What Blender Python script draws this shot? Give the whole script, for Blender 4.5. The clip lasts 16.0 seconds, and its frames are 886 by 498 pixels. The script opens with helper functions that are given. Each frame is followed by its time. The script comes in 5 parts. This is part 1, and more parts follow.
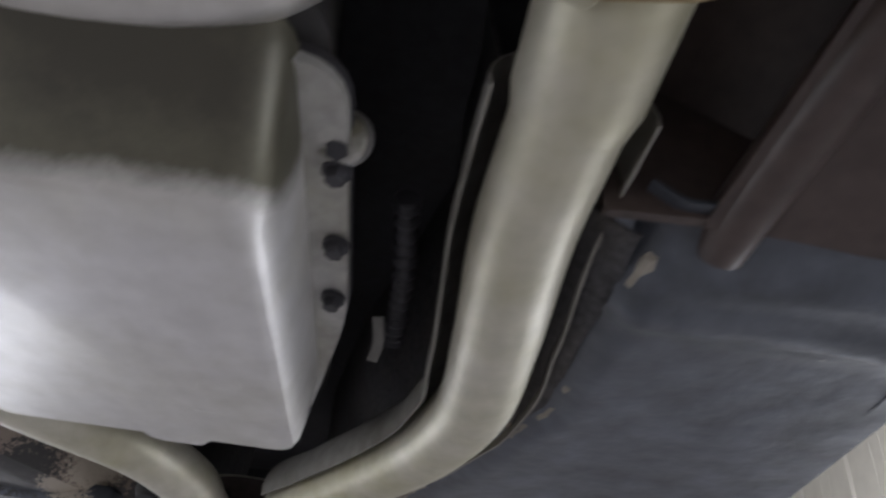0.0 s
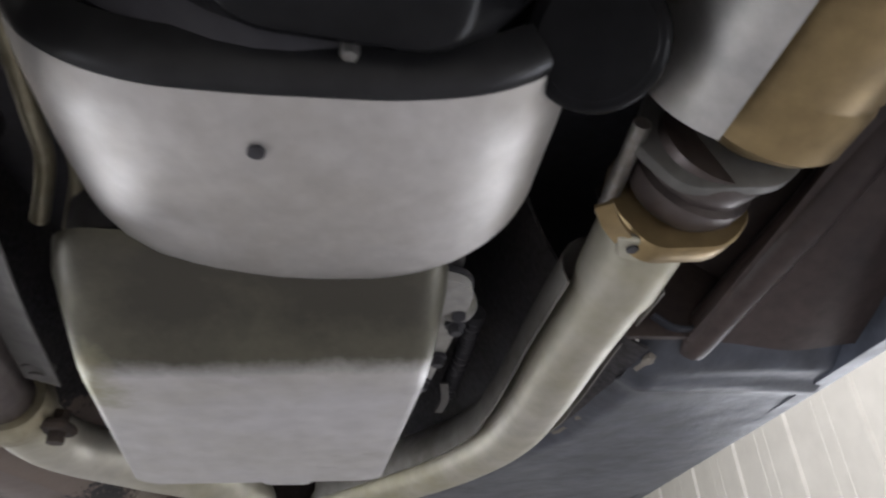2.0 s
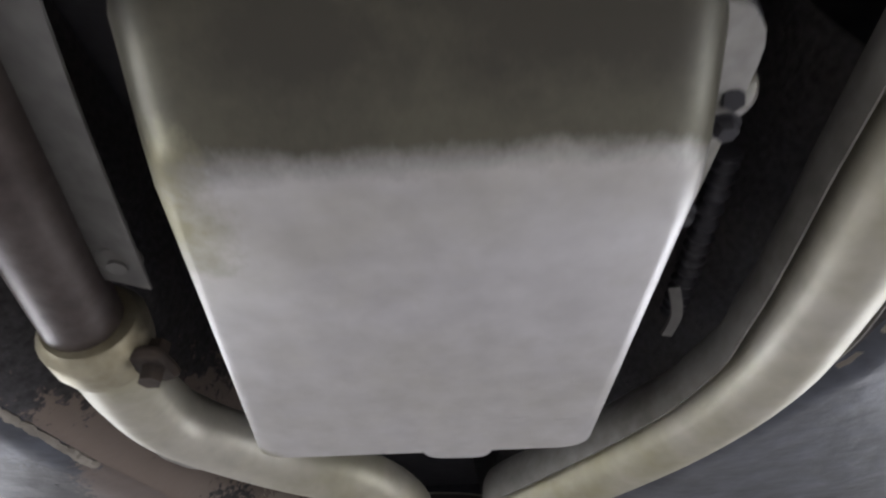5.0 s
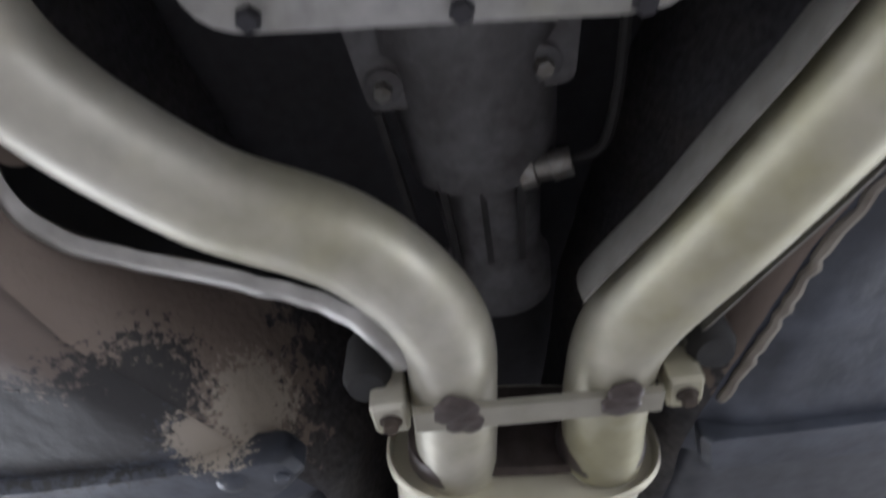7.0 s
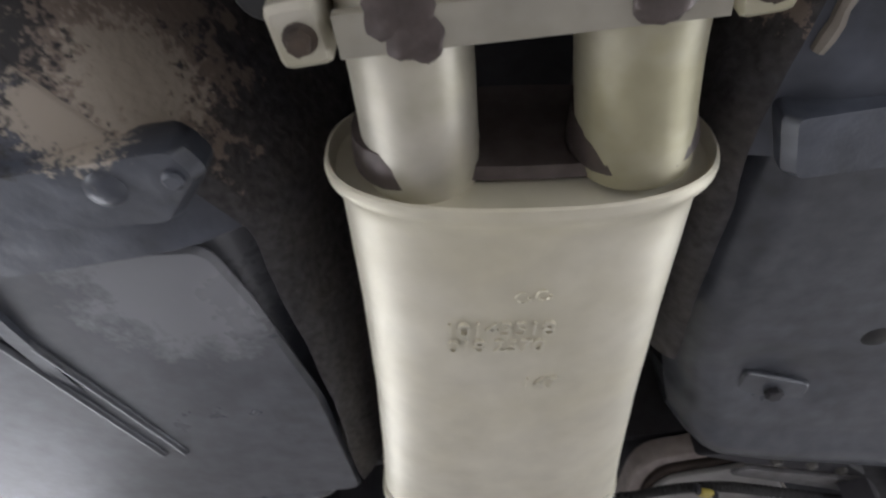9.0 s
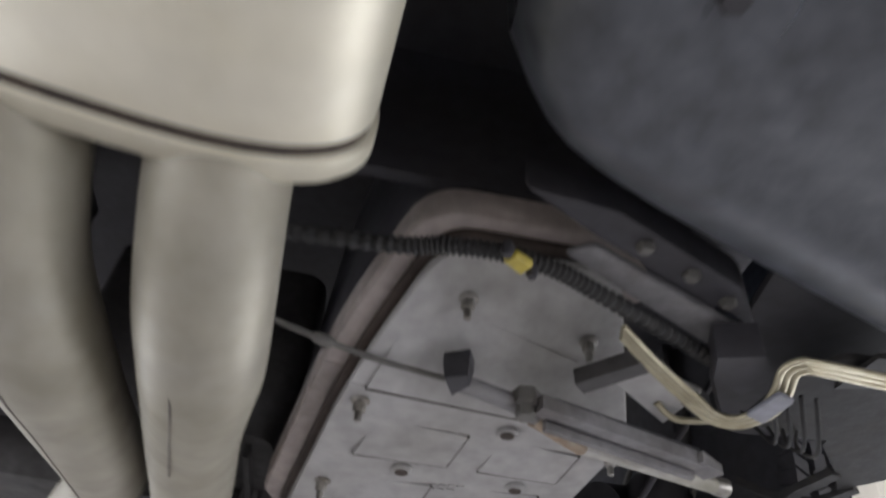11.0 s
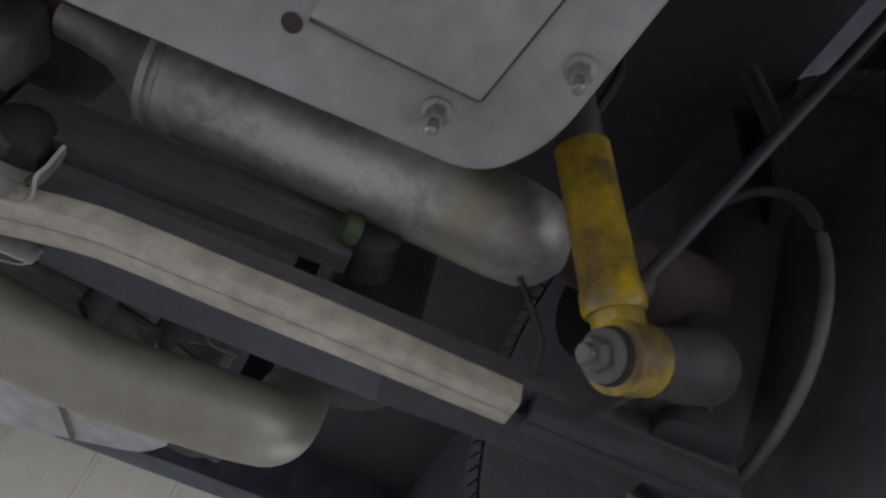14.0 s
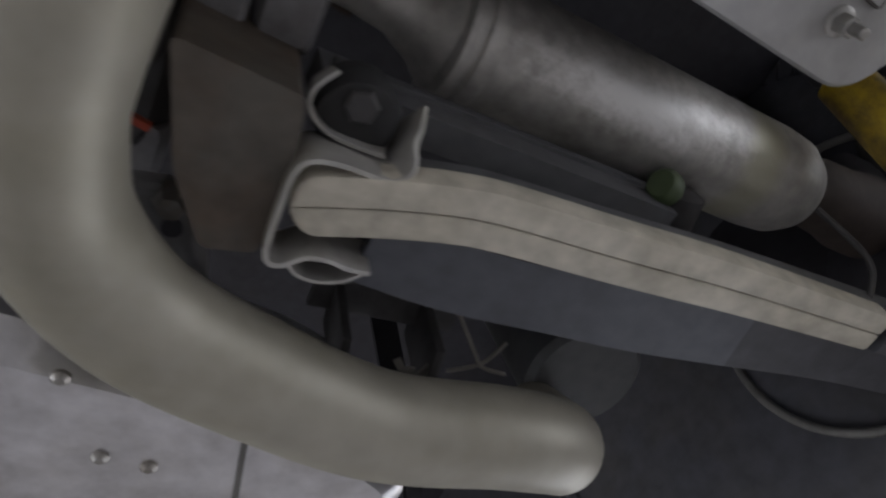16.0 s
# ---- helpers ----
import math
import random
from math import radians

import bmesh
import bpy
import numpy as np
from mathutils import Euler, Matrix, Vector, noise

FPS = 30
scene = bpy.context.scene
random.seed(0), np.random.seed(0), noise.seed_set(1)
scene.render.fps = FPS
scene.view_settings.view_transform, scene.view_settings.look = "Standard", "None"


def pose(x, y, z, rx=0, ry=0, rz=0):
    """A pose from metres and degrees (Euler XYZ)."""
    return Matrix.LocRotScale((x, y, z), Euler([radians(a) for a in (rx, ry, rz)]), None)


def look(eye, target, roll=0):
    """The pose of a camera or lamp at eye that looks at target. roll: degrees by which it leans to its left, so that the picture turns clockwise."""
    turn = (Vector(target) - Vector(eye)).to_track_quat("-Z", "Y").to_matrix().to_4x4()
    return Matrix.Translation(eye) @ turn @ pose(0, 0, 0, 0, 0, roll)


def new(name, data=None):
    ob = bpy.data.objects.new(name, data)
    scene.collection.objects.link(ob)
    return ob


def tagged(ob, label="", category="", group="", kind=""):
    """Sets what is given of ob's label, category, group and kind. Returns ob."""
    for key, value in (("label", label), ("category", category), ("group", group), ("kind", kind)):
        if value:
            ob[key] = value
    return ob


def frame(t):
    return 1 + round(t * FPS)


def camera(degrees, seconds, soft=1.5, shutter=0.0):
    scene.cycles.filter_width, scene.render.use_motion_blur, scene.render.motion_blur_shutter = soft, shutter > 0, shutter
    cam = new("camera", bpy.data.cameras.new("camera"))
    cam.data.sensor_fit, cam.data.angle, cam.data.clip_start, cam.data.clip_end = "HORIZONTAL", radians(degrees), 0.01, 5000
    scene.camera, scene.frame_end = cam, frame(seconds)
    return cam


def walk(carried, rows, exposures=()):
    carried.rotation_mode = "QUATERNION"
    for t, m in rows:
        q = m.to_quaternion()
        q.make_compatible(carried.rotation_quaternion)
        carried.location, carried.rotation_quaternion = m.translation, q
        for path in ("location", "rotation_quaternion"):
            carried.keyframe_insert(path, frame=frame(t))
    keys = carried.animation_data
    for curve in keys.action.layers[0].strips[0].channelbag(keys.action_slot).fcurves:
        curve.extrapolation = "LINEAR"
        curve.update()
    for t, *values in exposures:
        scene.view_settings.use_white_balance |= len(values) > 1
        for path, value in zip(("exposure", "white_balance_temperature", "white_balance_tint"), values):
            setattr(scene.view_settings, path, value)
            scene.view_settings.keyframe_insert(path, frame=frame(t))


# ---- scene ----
cam = camera(65.71, 16.0, soft=2.3, shutter=0.5)
PATH = [
    (0, (0.2750, -0.5280, 1.5060), (0.1670, 1.0480, 2.7320), 8.9),
    (0.5, (0.3260, -0.5860, 1.5450), (0.2420, 1.0630, 2.6750), 7.1),
    (1, (0.3090, -0.6550, 1.5540), (0.2600, 1.0260, 2.6370), 5.1),
    (1.5, (0.2070, -0.7190, 1.5310), (0.2680, 0.9540, 2.6250), 1.4),
    (2, (0.1110, -0.7570, 1.5200), (0.3720, 0.9250, 2.5710), -3.3),
    (2.5, (0.0810, -0.7920, 1.5240), (0.2980, 0.8950, 2.5760), -3.5),
    (3, (0.0770, -0.8020, 1.5220), (0.1940, 0.9140, 2.5420), -2.0),
    (3.2, (0.0770, -0.7960, 1.5140), (0.1600, 0.9140, 2.5480), -1.4),
    (5.3, (0.0591, -0.4492, 1.4916), (0.0157, 0.3203, 2.1288), -1.73),
    (5.5, (0.0592, -0.4180, 1.4844), (0.0049, 0.3412, 2.1330), -1.49),
    (6, (0.0515, -0.3219, 1.4639), (-0.0151, 0.4099, 2.1422), -0.61),
    (6.5, (0.0428, -0.1770, 1.4270), (-0.0300, 0.4350, 2.2130), -0.50),
    (7, (0.0164, -0.0644, 1.4442), (-0.0479, 0.5777, 2.2081), -3.64),
    (7.5, (0.0113, 0.0514, 1.4259), (-0.0980, 0.6393, 2.2274), -2.19),
    (8, (0.0161, 0.1146, 1.4163), (-0.1392, 0.6951, 2.2156), -0.96),
    (8.2, (0.0200, 0.1330, 1.4130), (-0.1490, 0.7210, 2.2010), -0.05),
    (10.3, (0.0241, 0.2513, 1.5301), (0.0882, 1.0766, 2.0912), 1.84),
    (10.5, (0.0346, 0.3617, 1.5082), (0.1148, 1.1477, 2.1212), 1.98),
    (11, (0.0877, 0.5729, 1.4946), (0.1578, 1.3165, 2.1597), 7.36),
    (11.5, (0.0881, 0.6925, 1.5017), (0.2465, 1.4191, 2.1703), 9.37),
    (12, (0.0828, 0.7706, 1.4861), (0.3165, 1.4724, 2.1590), 9.57),
    (12.5, (0.0795, 0.8286, 1.4684), (0.3640, 1.5157, 2.1370), 8.47),
    (13, (0.1183, 0.9142, 1.4651), (0.3787, 1.5847, 2.1598), 8.51),
    (13.5, (0.1830, 1.0010, 1.4900), (0.5360, 2.3910, 2.8850), 14.2),
    (14, (0.2130, 1.0590, 1.4820), (0.4590, 2.4240, 2.9240), 16.0),
    (14.5, (0.1980, 1.1010, 1.4770), (0.4510, 2.4010, 2.9760), 13.2),
    (15, (0.1470, 1.1490, 1.4650), (0.4980, 2.3320, 3.0390), 5.9),
    (15.5, (0.0840, 1.2030, 1.4570), (0.5520, 2.2290, 3.1080), -4.0),
    (16, (-0.0190, 1.2410, 1.4800), (0.8090, 2.1370, 3.0650), -19.8),
]
walk(cam, [(t, look(eye, target, roll)) for t, eye, target, roll in PATH],
     exposures=[(t, stops, kelvin, 15.0) for t, stops, kelvin in ((0.0, 0.2, 6500), (1.5, 0.3, 6500), (2.5, 0.55, 6650), (6.0, 0.45, 6450), (7.0, 0.52, 6300), (8.0, 0.58, 6400), (10.4, 0.42, 6800), (11.0, 0.8, 6650), (11.6, 0.8, 6500), (12.6, 0.45, 6400), (13.5, 0.05, 6400), (16.0, 0.0, 6500))])

# ---- light ----
world = bpy.data.worlds.new("workshop_air")
scene.world = world
world.use_nodes = True
sky = world.node_tree.nodes.new("ShaderNodeTexSky")
sky.sky_type, sky.sun_disc = "NISHITA", False
sky.sun_elevation, sky.sun_rotation = radians(35), radians(60)
world.node_tree.links.new(sky.outputs[0], world.node_tree.nodes["Background"].inputs[0])
world.node_tree.nodes["Background"].inputs[1].default_value = 0.05


# Assumed ceiling lamps, added out of view to light the floor and walls.
def assumed_tube_lamp(x, y, z, length, power, turn):
    lamp = bpy.data.lights.new("assumed_ceiling_light", "AREA")
    lamp.shape, lamp.size, lamp.size_y = "RECTANGLE", length, 0.35
    lamp.energy, lamp.color = power, (0.94, 0.96, 1.0)
    ob = new("assumed_ceiling_light", lamp)
    ob.matrix_world = pose(x, y, z, 0, 0, turn)
    return ob


for lx in (-1.6, 1.6):
    for ly in (-2.6, 2.4):
        assumed_tube_lamp(lx, ly, 4.4, 2.6, 84 if ly > 0 else 92, 90)


def side_light(x, y, z, wide, high, power, turn):
    """Light added at an assumed window opening, with no such window in view."""
    lamp = bpy.data.lights.new("added_side_light", "AREA")
    lamp.shape, lamp.size, lamp.size_y = "RECTANGLE", wide, high
    lamp.energy, lamp.color = power, (0.86, 0.925, 1.0)
    ob = new("added_side_light", lamp)
    ob.matrix_world = pose(x, y, z, 90, 0, turn)
    return ob


# Side lights added to put bright streaks on the curved metal.
for s in (1, -1):
    side_light(3.25 * s, -1.2, 1.05, 1.5, 1.7, 38, 90 * s)
    side_light(3.25 * s, 3.2, 0.95, 2.4, 1.8, 48, 90 * s)


# ---- materials ----
def material(name, color, rough=0.5, metal=0.0, stain=None, grain=60.0, blotch=7.0, amount=0.5, bump=0.15, coat=0.0, spread=0.12, ramp=(0.42, 0.68)):
    m = bpy.data.materials.new(name)
    m.use_nodes = True
    nt = m.node_tree
    b = nt.nodes["Principled BSDF"]
    tc = nt.nodes.new("ShaderNodeTexCoord")
    big = nt.nodes.new("ShaderNodeTexNoise")
    big.inputs["Scale"].default_value, big.inputs["Detail"].default_value = blotch, 5.0
    big.inputs["Roughness"].default_value = 0.65
    fine = nt.nodes.new("ShaderNodeTexNoise")
    fine.inputs["Scale"].default_value, fine.inputs["Detail"].default_value = grain, 6.0
    for n in (big, fine):
        nt.links.new(tc.outputs["Object"], n.inputs["Vector"])
    steps = nt.nodes.new("ShaderNodeValToRGB")
    steps.color_ramp.elements[0].position, steps.color_ramp.elements[1].position = ramp
    steps.color_ramp.elements[0].color = (0, 0, 0, 1)
    steps.color_ramp.elements[1].color = (amount, amount, amount, 1)
    nt.links.new(big.outputs["Fac"], steps.inputs["Fac"])
    mix = nt.nodes.new("ShaderNodeMix")
    mix.data_type = "RGBA"
    mix.inputs["A"].default_value = (*color, 1)
    mix.inputs["B"].default_value = (*(stain or tuple(c * 0.55 for c in color)), 1)
    nt.links.new(steps.outputs["Color"], mix.inputs["Factor"])
    tone = nt.nodes.new("ShaderNodeMix")
    tone.data_type, tone.blend_type = "RGBA", "MULTIPLY"
    tone.inputs["Factor"].default_value = 1.0
    shade = nt.nodes.new("ShaderNodeMapRange")
    shade.inputs["From Min"].default_value, shade.inputs["From Max"].default_value = 0.3, 0.7
    shade.inputs["To Min"].default_value, shade.inputs["To Max"].default_value = 1 - spread * 1.6, 1 + spread
    nt.links.new(fine.outputs["Fac"], shade.inputs["Value"])
    nt.links.new(mix.outputs["Result"], tone.inputs["A"])
    nt.links.new(shade.outputs["Result"], tone.inputs["B"])
    nt.links.new(tone.outputs["Result"], b.inputs["Base Color"])
    rr = nt.nodes.new("ShaderNodeMapRange")
    rr.inputs["To Min"].default_value, rr.inputs["To Max"].default_value = max(rough - 0.12, 0.04), min(rough + 0.15, 1)
    nt.links.new(big.outputs["Fac"], rr.inputs["Value"])
    nt.links.new(rr.outputs["Result"], b.inputs["Roughness"])
    b.inputs["Metallic"].default_value = metal
    b.inputs["Coat Weight"].default_value = coat
    if bump:
        bp = nt.nodes.new("ShaderNodeBump")
        bp.inputs["Strength"].default_value, bp.inputs["Distance"].default_value = bump, 0.002
        nt.links.new(fine.outputs["Fac"], bp.inputs["Height"])
        nt.links.new(bp.outputs["Normal"], b.inputs["Normal"])
    return m


PAN = material("oily_aluminium_shaded_slope", (0.58, 0.565, 0.565), 0.42, 0.55, (0.44, 0.42, 0.36), 40, 9, 0.5, 0.06, spread=0.06)
COVER = material("brushed_steel_cover", (0.62, 0.60, 0.58), 0.44, 0.8, (0.42, 0.39, 0.34), 70, 8, 0.5, 0.04, spread=0.05)
CAST = material("dirty_cast_aluminium", (0.075, 0.072, 0.072), 0.6, 0.25, (0.028, 0.026, 0.026), 90, 14, 0.8, 0.4)
PIPE = material("aluminised_steel_pipe", (0.50, 0.475, 0.405), 0.45, 0.45, (0.34, 0.315, 0.20), 50, 5, 0.95, 0.06, spread=0.07, ramp=(0.36, 0.62))
CONV = material("aluminised_converter_shell", (0.61, 0.578, 0.475), 0.46, 0.4, (0.50, 0.46, 0.32), 35, 6, 0.6, 0.05, spread=0.05)
RUST = material("heat_browned_steel", (0.105, 0.086, 0.080), 0.36, 0.45, (0.05, 0.036, 0.032), 90, 22, 0.8, 0.2)
TAN = material("heat_tanned_steel", (0.33, 0.24, 0.12), 0.38, 0.7, (0.20, 0.145, 0.075), 60, 9, 0.8, 0.1)
SHIELD = material("bright_heat_shield_sheet", (0.50, 0.49, 0.47), 0.38, 0.8, (0.30, 0.28, 0.24), 50, 9, 0.6, 0.08)
LEAFSIDE = material("shaded_leaf_side_and_strut", (0.10, 0.10, 0.105), 0.55, 0.0, (0.06, 0.06, 0.062), 90, 10, 0.6, 0.2)
SHADEDSTEEL = material("shade_darkened_steel", (0.032, 0.032, 0.034), 0.34, 0.6, (0.02, 0.02, 0.02), 60, 10, 0.6, 0.05)
CANISTER = material("dull_canister_paint", (0.07, 0.072, 0.075), 0.55, 0.0, (0.05, 0.05, 0.05), 90, 10, 0.6, 0.15)
CARRIER = material("brown_stained_carrier", (0.085, 0.075, 0.062), 0.55, 0.2, (0.085, 0.055, 0.035), 90, 18, 0.85, 0.25)
LUGGREY = material("dull_grey_casting", (0.20, 0.195, 0.20), 0.6, 0.2, (0.11, 0.10, 0.095), 90, 24, 0.8, 0.3)
BUSHGREEN = material("faded_green_polymer", (0.07, 0.10, 0.04), 0.55, 0.0, (0.04, 0.06, 0.03), 90, 24, 0.6, 0.1)
CLIPGREY = material("dull_blue_grey_plate", (0.20, 0.205, 0.235), 0.5, 0.3, (0.13, 0.13, 0.15), 90, 20, 0.6, 0.1)
REDTAG = material("red_paint_mark", (0.35, 0.05, 0.02), 0.5, 0.0, (0.2, 0.04, 0.02), 90, 30, 0.6, 0.1)
SHAFT = material("oxidised_aluminium_tube", (0.44, 0.425, 0.40), 0.46, 0.55, (0.27, 0.255, 0.22), 120, 16, 0.75, 0.35, spread=0.12)
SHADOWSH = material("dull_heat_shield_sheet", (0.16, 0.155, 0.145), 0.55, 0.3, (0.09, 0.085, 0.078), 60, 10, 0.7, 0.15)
FLOORPAN = material("blue_grey_underbody_paint", (0.068, 0.076, 0.096), 0.36, 0.0, (0.036, 0.039, 0.048), 34, 7, 0.8, 0.8, spread=0.25)
FLOORREAR = material("smooth_dark_underbody_paint", (0.068, 0.073, 0.085), 0.30, 0.0, (0.036, 0.038, 0.045), 60, 7, 0.6, 0.12, spread=0.2)
BROWNPAN = material("brown_primer_underbody", (0.062, 0.046, 0.042), 0.40, 0.0, (0.026, 0.022, 0.023), 90, 8, 0.7, 0.2)
BLACK = material("black_paint_and_cavity_shade", (0.042, 0.041, 0.047), 0.5, 0.0, (0.036, 0.032, 0.032), 80, 12, 0.5, 0.2)
GLOSS = material("glossy_black_enamel", (0.010, 0.010, 0.011), 0.24, 0.0, (0.02, 0.02, 0.02), 60, 10, 0.4, 0.02)
RUBBER = material("black_rubber", (0.030, 0.030, 0.031), 0.75, 0.0, (0.05, 0.045, 0.04), 90, 14, 0.5, 0.3)
TRAY = material("grey_moulded_tray", (0.37, 0.365, 0.36), 0.46, 0.15, (0.27, 0.26, 0.245), 60, 8, 0.8, 0.2, spread=0.10)
TRAYRIM = material("pinkish_fibre_composite", (0.36, 0.31, 0.29), 0.7, 0.0, (0.25, 0.22, 0.21), 80, 9, 0.6, 0.2)
SPRING = material("buff_fibreglass_leaf", (0.47, 0.435, 0.36), 0.6, 0.0, (0.36, 0.33, 0.26), 90, 14, 0.8, 0.3, spread=0.15)
SPRINGDARK = material("dark_leaf_and_shadow", (0.060, 0.060, 0.066), 0.6, 0.0, (0.03, 0.03, 0.033), 90, 10, 0.6, 0.2)
ALU = material("weathered_aluminium_tube", (0.42, 0.41, 0.395), 0.55, 0.4, (0.28, 0.265, 0.20), 70, 10, 0.7, 0.25)
YELLOW = material("dirty_yellow_paint", (0.44, 0.30, 0.008), 0.42, 0.0, (0.10, 0.065, 0.025), 90, 34, 0.95, 0.15, ramp=(0.36, 0.60))
PLATED = material("yellow_zinc_plating", (0.42, 0.385, 0.28), 0.4, 0.7, (0.26, 0.22, 0.13), 60, 25, 0.7, 0.08)
BOLT = material("dull_zinc_bolt", (0.36, 0.35, 0.33), 0.4, 0.8, (0.16, 0.13, 0.10), 90, 40, 0.8, 0.2)
TYRE = material("worn_tyre_rubber", (0.060, 0.060, 0.068), 0.7, 0.0, (0.065, 0.06, 0.055), 70, 12, 0.6, 0.25)
SEALER = material("dirty_sealant", (0.30, 0.27, 0.23), 0.8, 0.0, (0.14, 0.12, 0.10), 120, 30, 0.9, 0.5)
BROWNBLACK = material("brown_black_gap_and_joint", (0.06, 0.045, 0.038), 0.7, 0.0, (0.03, 0.025, 0.02), 90, 20, 0.6, 0.2)
RUSTBAR = material("rust_streaked_steel", (0.30, 0.26, 0.20), 0.6, 0.3, (0.22, 0.10, 0.04), 90, 26, 0.9, 0.3)
CLIPY = material("yellow_plastic", (0.45, 0.36, 0.06), 0.5, 0.0, (0.30, 0.24, 0.08), 90, 26, 0.6, 0.1)
LINER = material("grey_spring_liner", (0.070, 0.074, 0.088), 0.55, 0.0, (0.048, 0.05, 0.06), 90, 10, 0.6, 0.2)
SILVER = material("bright_aluminised_silencer", (0.62, 0.61, 0.62), 0.32, 0.8, (0.44, 0.42, 0.40), 60, 14, 0.8, 0.25)
WHITEP = material("white_strap", (0.65, 0.65, 0.62), 0.5, 0.0, (0.5, 0.5, 0.48), 60, 14, 0.5, 0.1)
CONCRETE = material("sealed_concrete", (0.31, 0.305, 0.31), 0.5, 0.0, (0.20, 0.195, 0.195), 8, 0.7, 0.7, 0.15)
WALLM = material("white_ribbed_metal_panel", (0.56, 0.54, 0.485), 0.45, 0.0, (0.50, 0.48, 0.42), 6, 0.8, 0.4, 0.03, spread=0.04)
CEILM = material("white_ceiling_panel", (0.75, 0.75, 0.74), 0.6, 0.0, (0.65, 0.65, 0.64), 6, 0.8, 0.4, 0.03, spread=0.04)

PADLINE = material("dark_pad_edge_line", (0.055, 0.047, 0.042), 0.85, 0.0, (0.05, 0.045, 0.04), 90, 30, 0.8, 0.3)
REARP = material("dull_olive_exhaust_pipe", (0.325, 0.305, 0.255), 0.50, 0.35, (0.22, 0.20, 0.145), 40, 6, 0.85, 0.08, spread=0.08)
SOOT = material("black_brown_rust_scale", (0.048, 0.038, 0.032), 0.8, 0.0, (0.085, 0.06, 0.042), 120, 40, 0.7, 0.6)
LIP = material("dull_shield_lip", (0.30, 0.285, 0.26), 0.5, 0.5, (0.15, 0.14, 0.12), 60, 14, 0.7, 0.15)


def patches(m, color, spots, speckle, sharp=0.05, ragged=2.4):
    """Lay patches of another colour, worn or painted for light and shade, on a material: spots are (centre, reach) in
    metres, broken up by noise.
    """
    nt = m.node_tree
    bsdf = nt.nodes["Principled BSDF"]
    before = bsdf.inputs["Base Color"].links[0].from_socket
    tc = nt.nodes.new("ShaderNodeTexCoord")
    grain = nt.nodes.new("ShaderNodeTexNoise")
    grain.inputs["Scale"].default_value, grain.inputs["Detail"].default_value, grain.inputs["Roughness"].default_value = speckle, 8.0, 0.75
    nt.links.new(tc.outputs["Object"], grain.inputs["Vector"])
    total = None
    for centre, reach in spots:
        gap = nt.nodes.new("ShaderNodeVectorMath")
        gap.operation = "SUBTRACT"
        gap.inputs[1].default_value = centre
        nt.links.new(tc.outputs["Object"], gap.inputs[0])
        flat = nt.nodes.new("ShaderNodeVectorMath")
        flat.operation = "DIVIDE"
        flat.inputs[1].default_value = reach
        nt.links.new(gap.outputs[0], flat.inputs[0])
        far = nt.nodes.new("ShaderNodeVectorMath")
        far.operation = "LENGTH"
        nt.links.new(flat.outputs[0], far.inputs[0])
        if total is None:
            total = far.outputs["Value"]
        else:
            low = nt.nodes.new("ShaderNodeMath")
            low.operation = "MINIMUM"
            nt.links.new(total, low.inputs[0])
            nt.links.new(far.outputs["Value"], low.inputs[1])
            total = low.outputs[0]
    wob = nt.nodes.new("ShaderNodeMath")
    wob.operation = "MULTIPLY_ADD"
    wob.inputs[1].default_value = ragged
    nt.links.new(grain.outputs["Fac"], wob.inputs[0])
    nt.links.new(total, wob.inputs[2])
    cut = nt.nodes.new("ShaderNodeMapRange")
    cut.inputs["From Min"].default_value, cut.inputs["From Max"].default_value = 1 + ragged / 2 - sharp, 1 + ragged / 2 + sharp
    cut.inputs["To Min"].default_value, cut.inputs["To Max"].default_value = 1.0, 0.0
    nt.links.new(wob.outputs[0], cut.inputs["Value"])
    mix = nt.nodes.new("ShaderNodeMix")
    mix.data_type = "RGBA"
    mix.inputs["B"].default_value = (*color, 1)
    nt.links.new(cut.outputs[0], mix.inputs["Factor"])
    nt.links.new(before, mix.inputs["A"])
    nt.links.new(mix.outputs["Result"], bsdf.inputs["Base Color"])


TUNNEL = material("black_tunnel_undercoat", (0.052, 0.050, 0.054), 0.6, 0.0, (0.065, 0.056, 0.05), 150, 9, 0.9, 0.6, spread=0.3)
patches(TUNNEL, (0.19, 0.150, 0.125), [((-0.185, 0.215, 1.77), (0.12, 0.15, 0.10)), ((0.19, 0.26, 1.76), (0.06, 0.10, 0.06)), ((-0.26, 0.10, 1.74), (0.05, 0.14, 0.03)), ((0.27, 0.10, 1.74), (0.05, 0.16, 0.03))], 60)
# Olive oil film on the front slope, darkened further for its shade.
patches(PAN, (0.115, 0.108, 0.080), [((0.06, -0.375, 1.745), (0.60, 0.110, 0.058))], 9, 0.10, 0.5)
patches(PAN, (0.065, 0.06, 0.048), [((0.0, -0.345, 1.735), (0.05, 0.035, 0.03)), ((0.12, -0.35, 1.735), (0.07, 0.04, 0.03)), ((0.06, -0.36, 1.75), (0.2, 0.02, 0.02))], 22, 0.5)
patches(PAN, (0.30, 0.28, 0.18), [((-0.07, -0.28, 1.70), (0.02, 0.035, 0.02)), ((-0.105, 0.0, 1.70), (0.014, 0.014, 0.02))], 40, 0.6)
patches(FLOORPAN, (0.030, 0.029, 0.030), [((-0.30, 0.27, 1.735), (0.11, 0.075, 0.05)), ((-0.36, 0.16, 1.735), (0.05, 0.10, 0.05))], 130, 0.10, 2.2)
patches(FLOORPAN, (0.15, 0.118, 0.10), [((-0.275, 0.165, 1.735), (0.045, 0.080, 0.05))], 150, 0.10, 2.4)
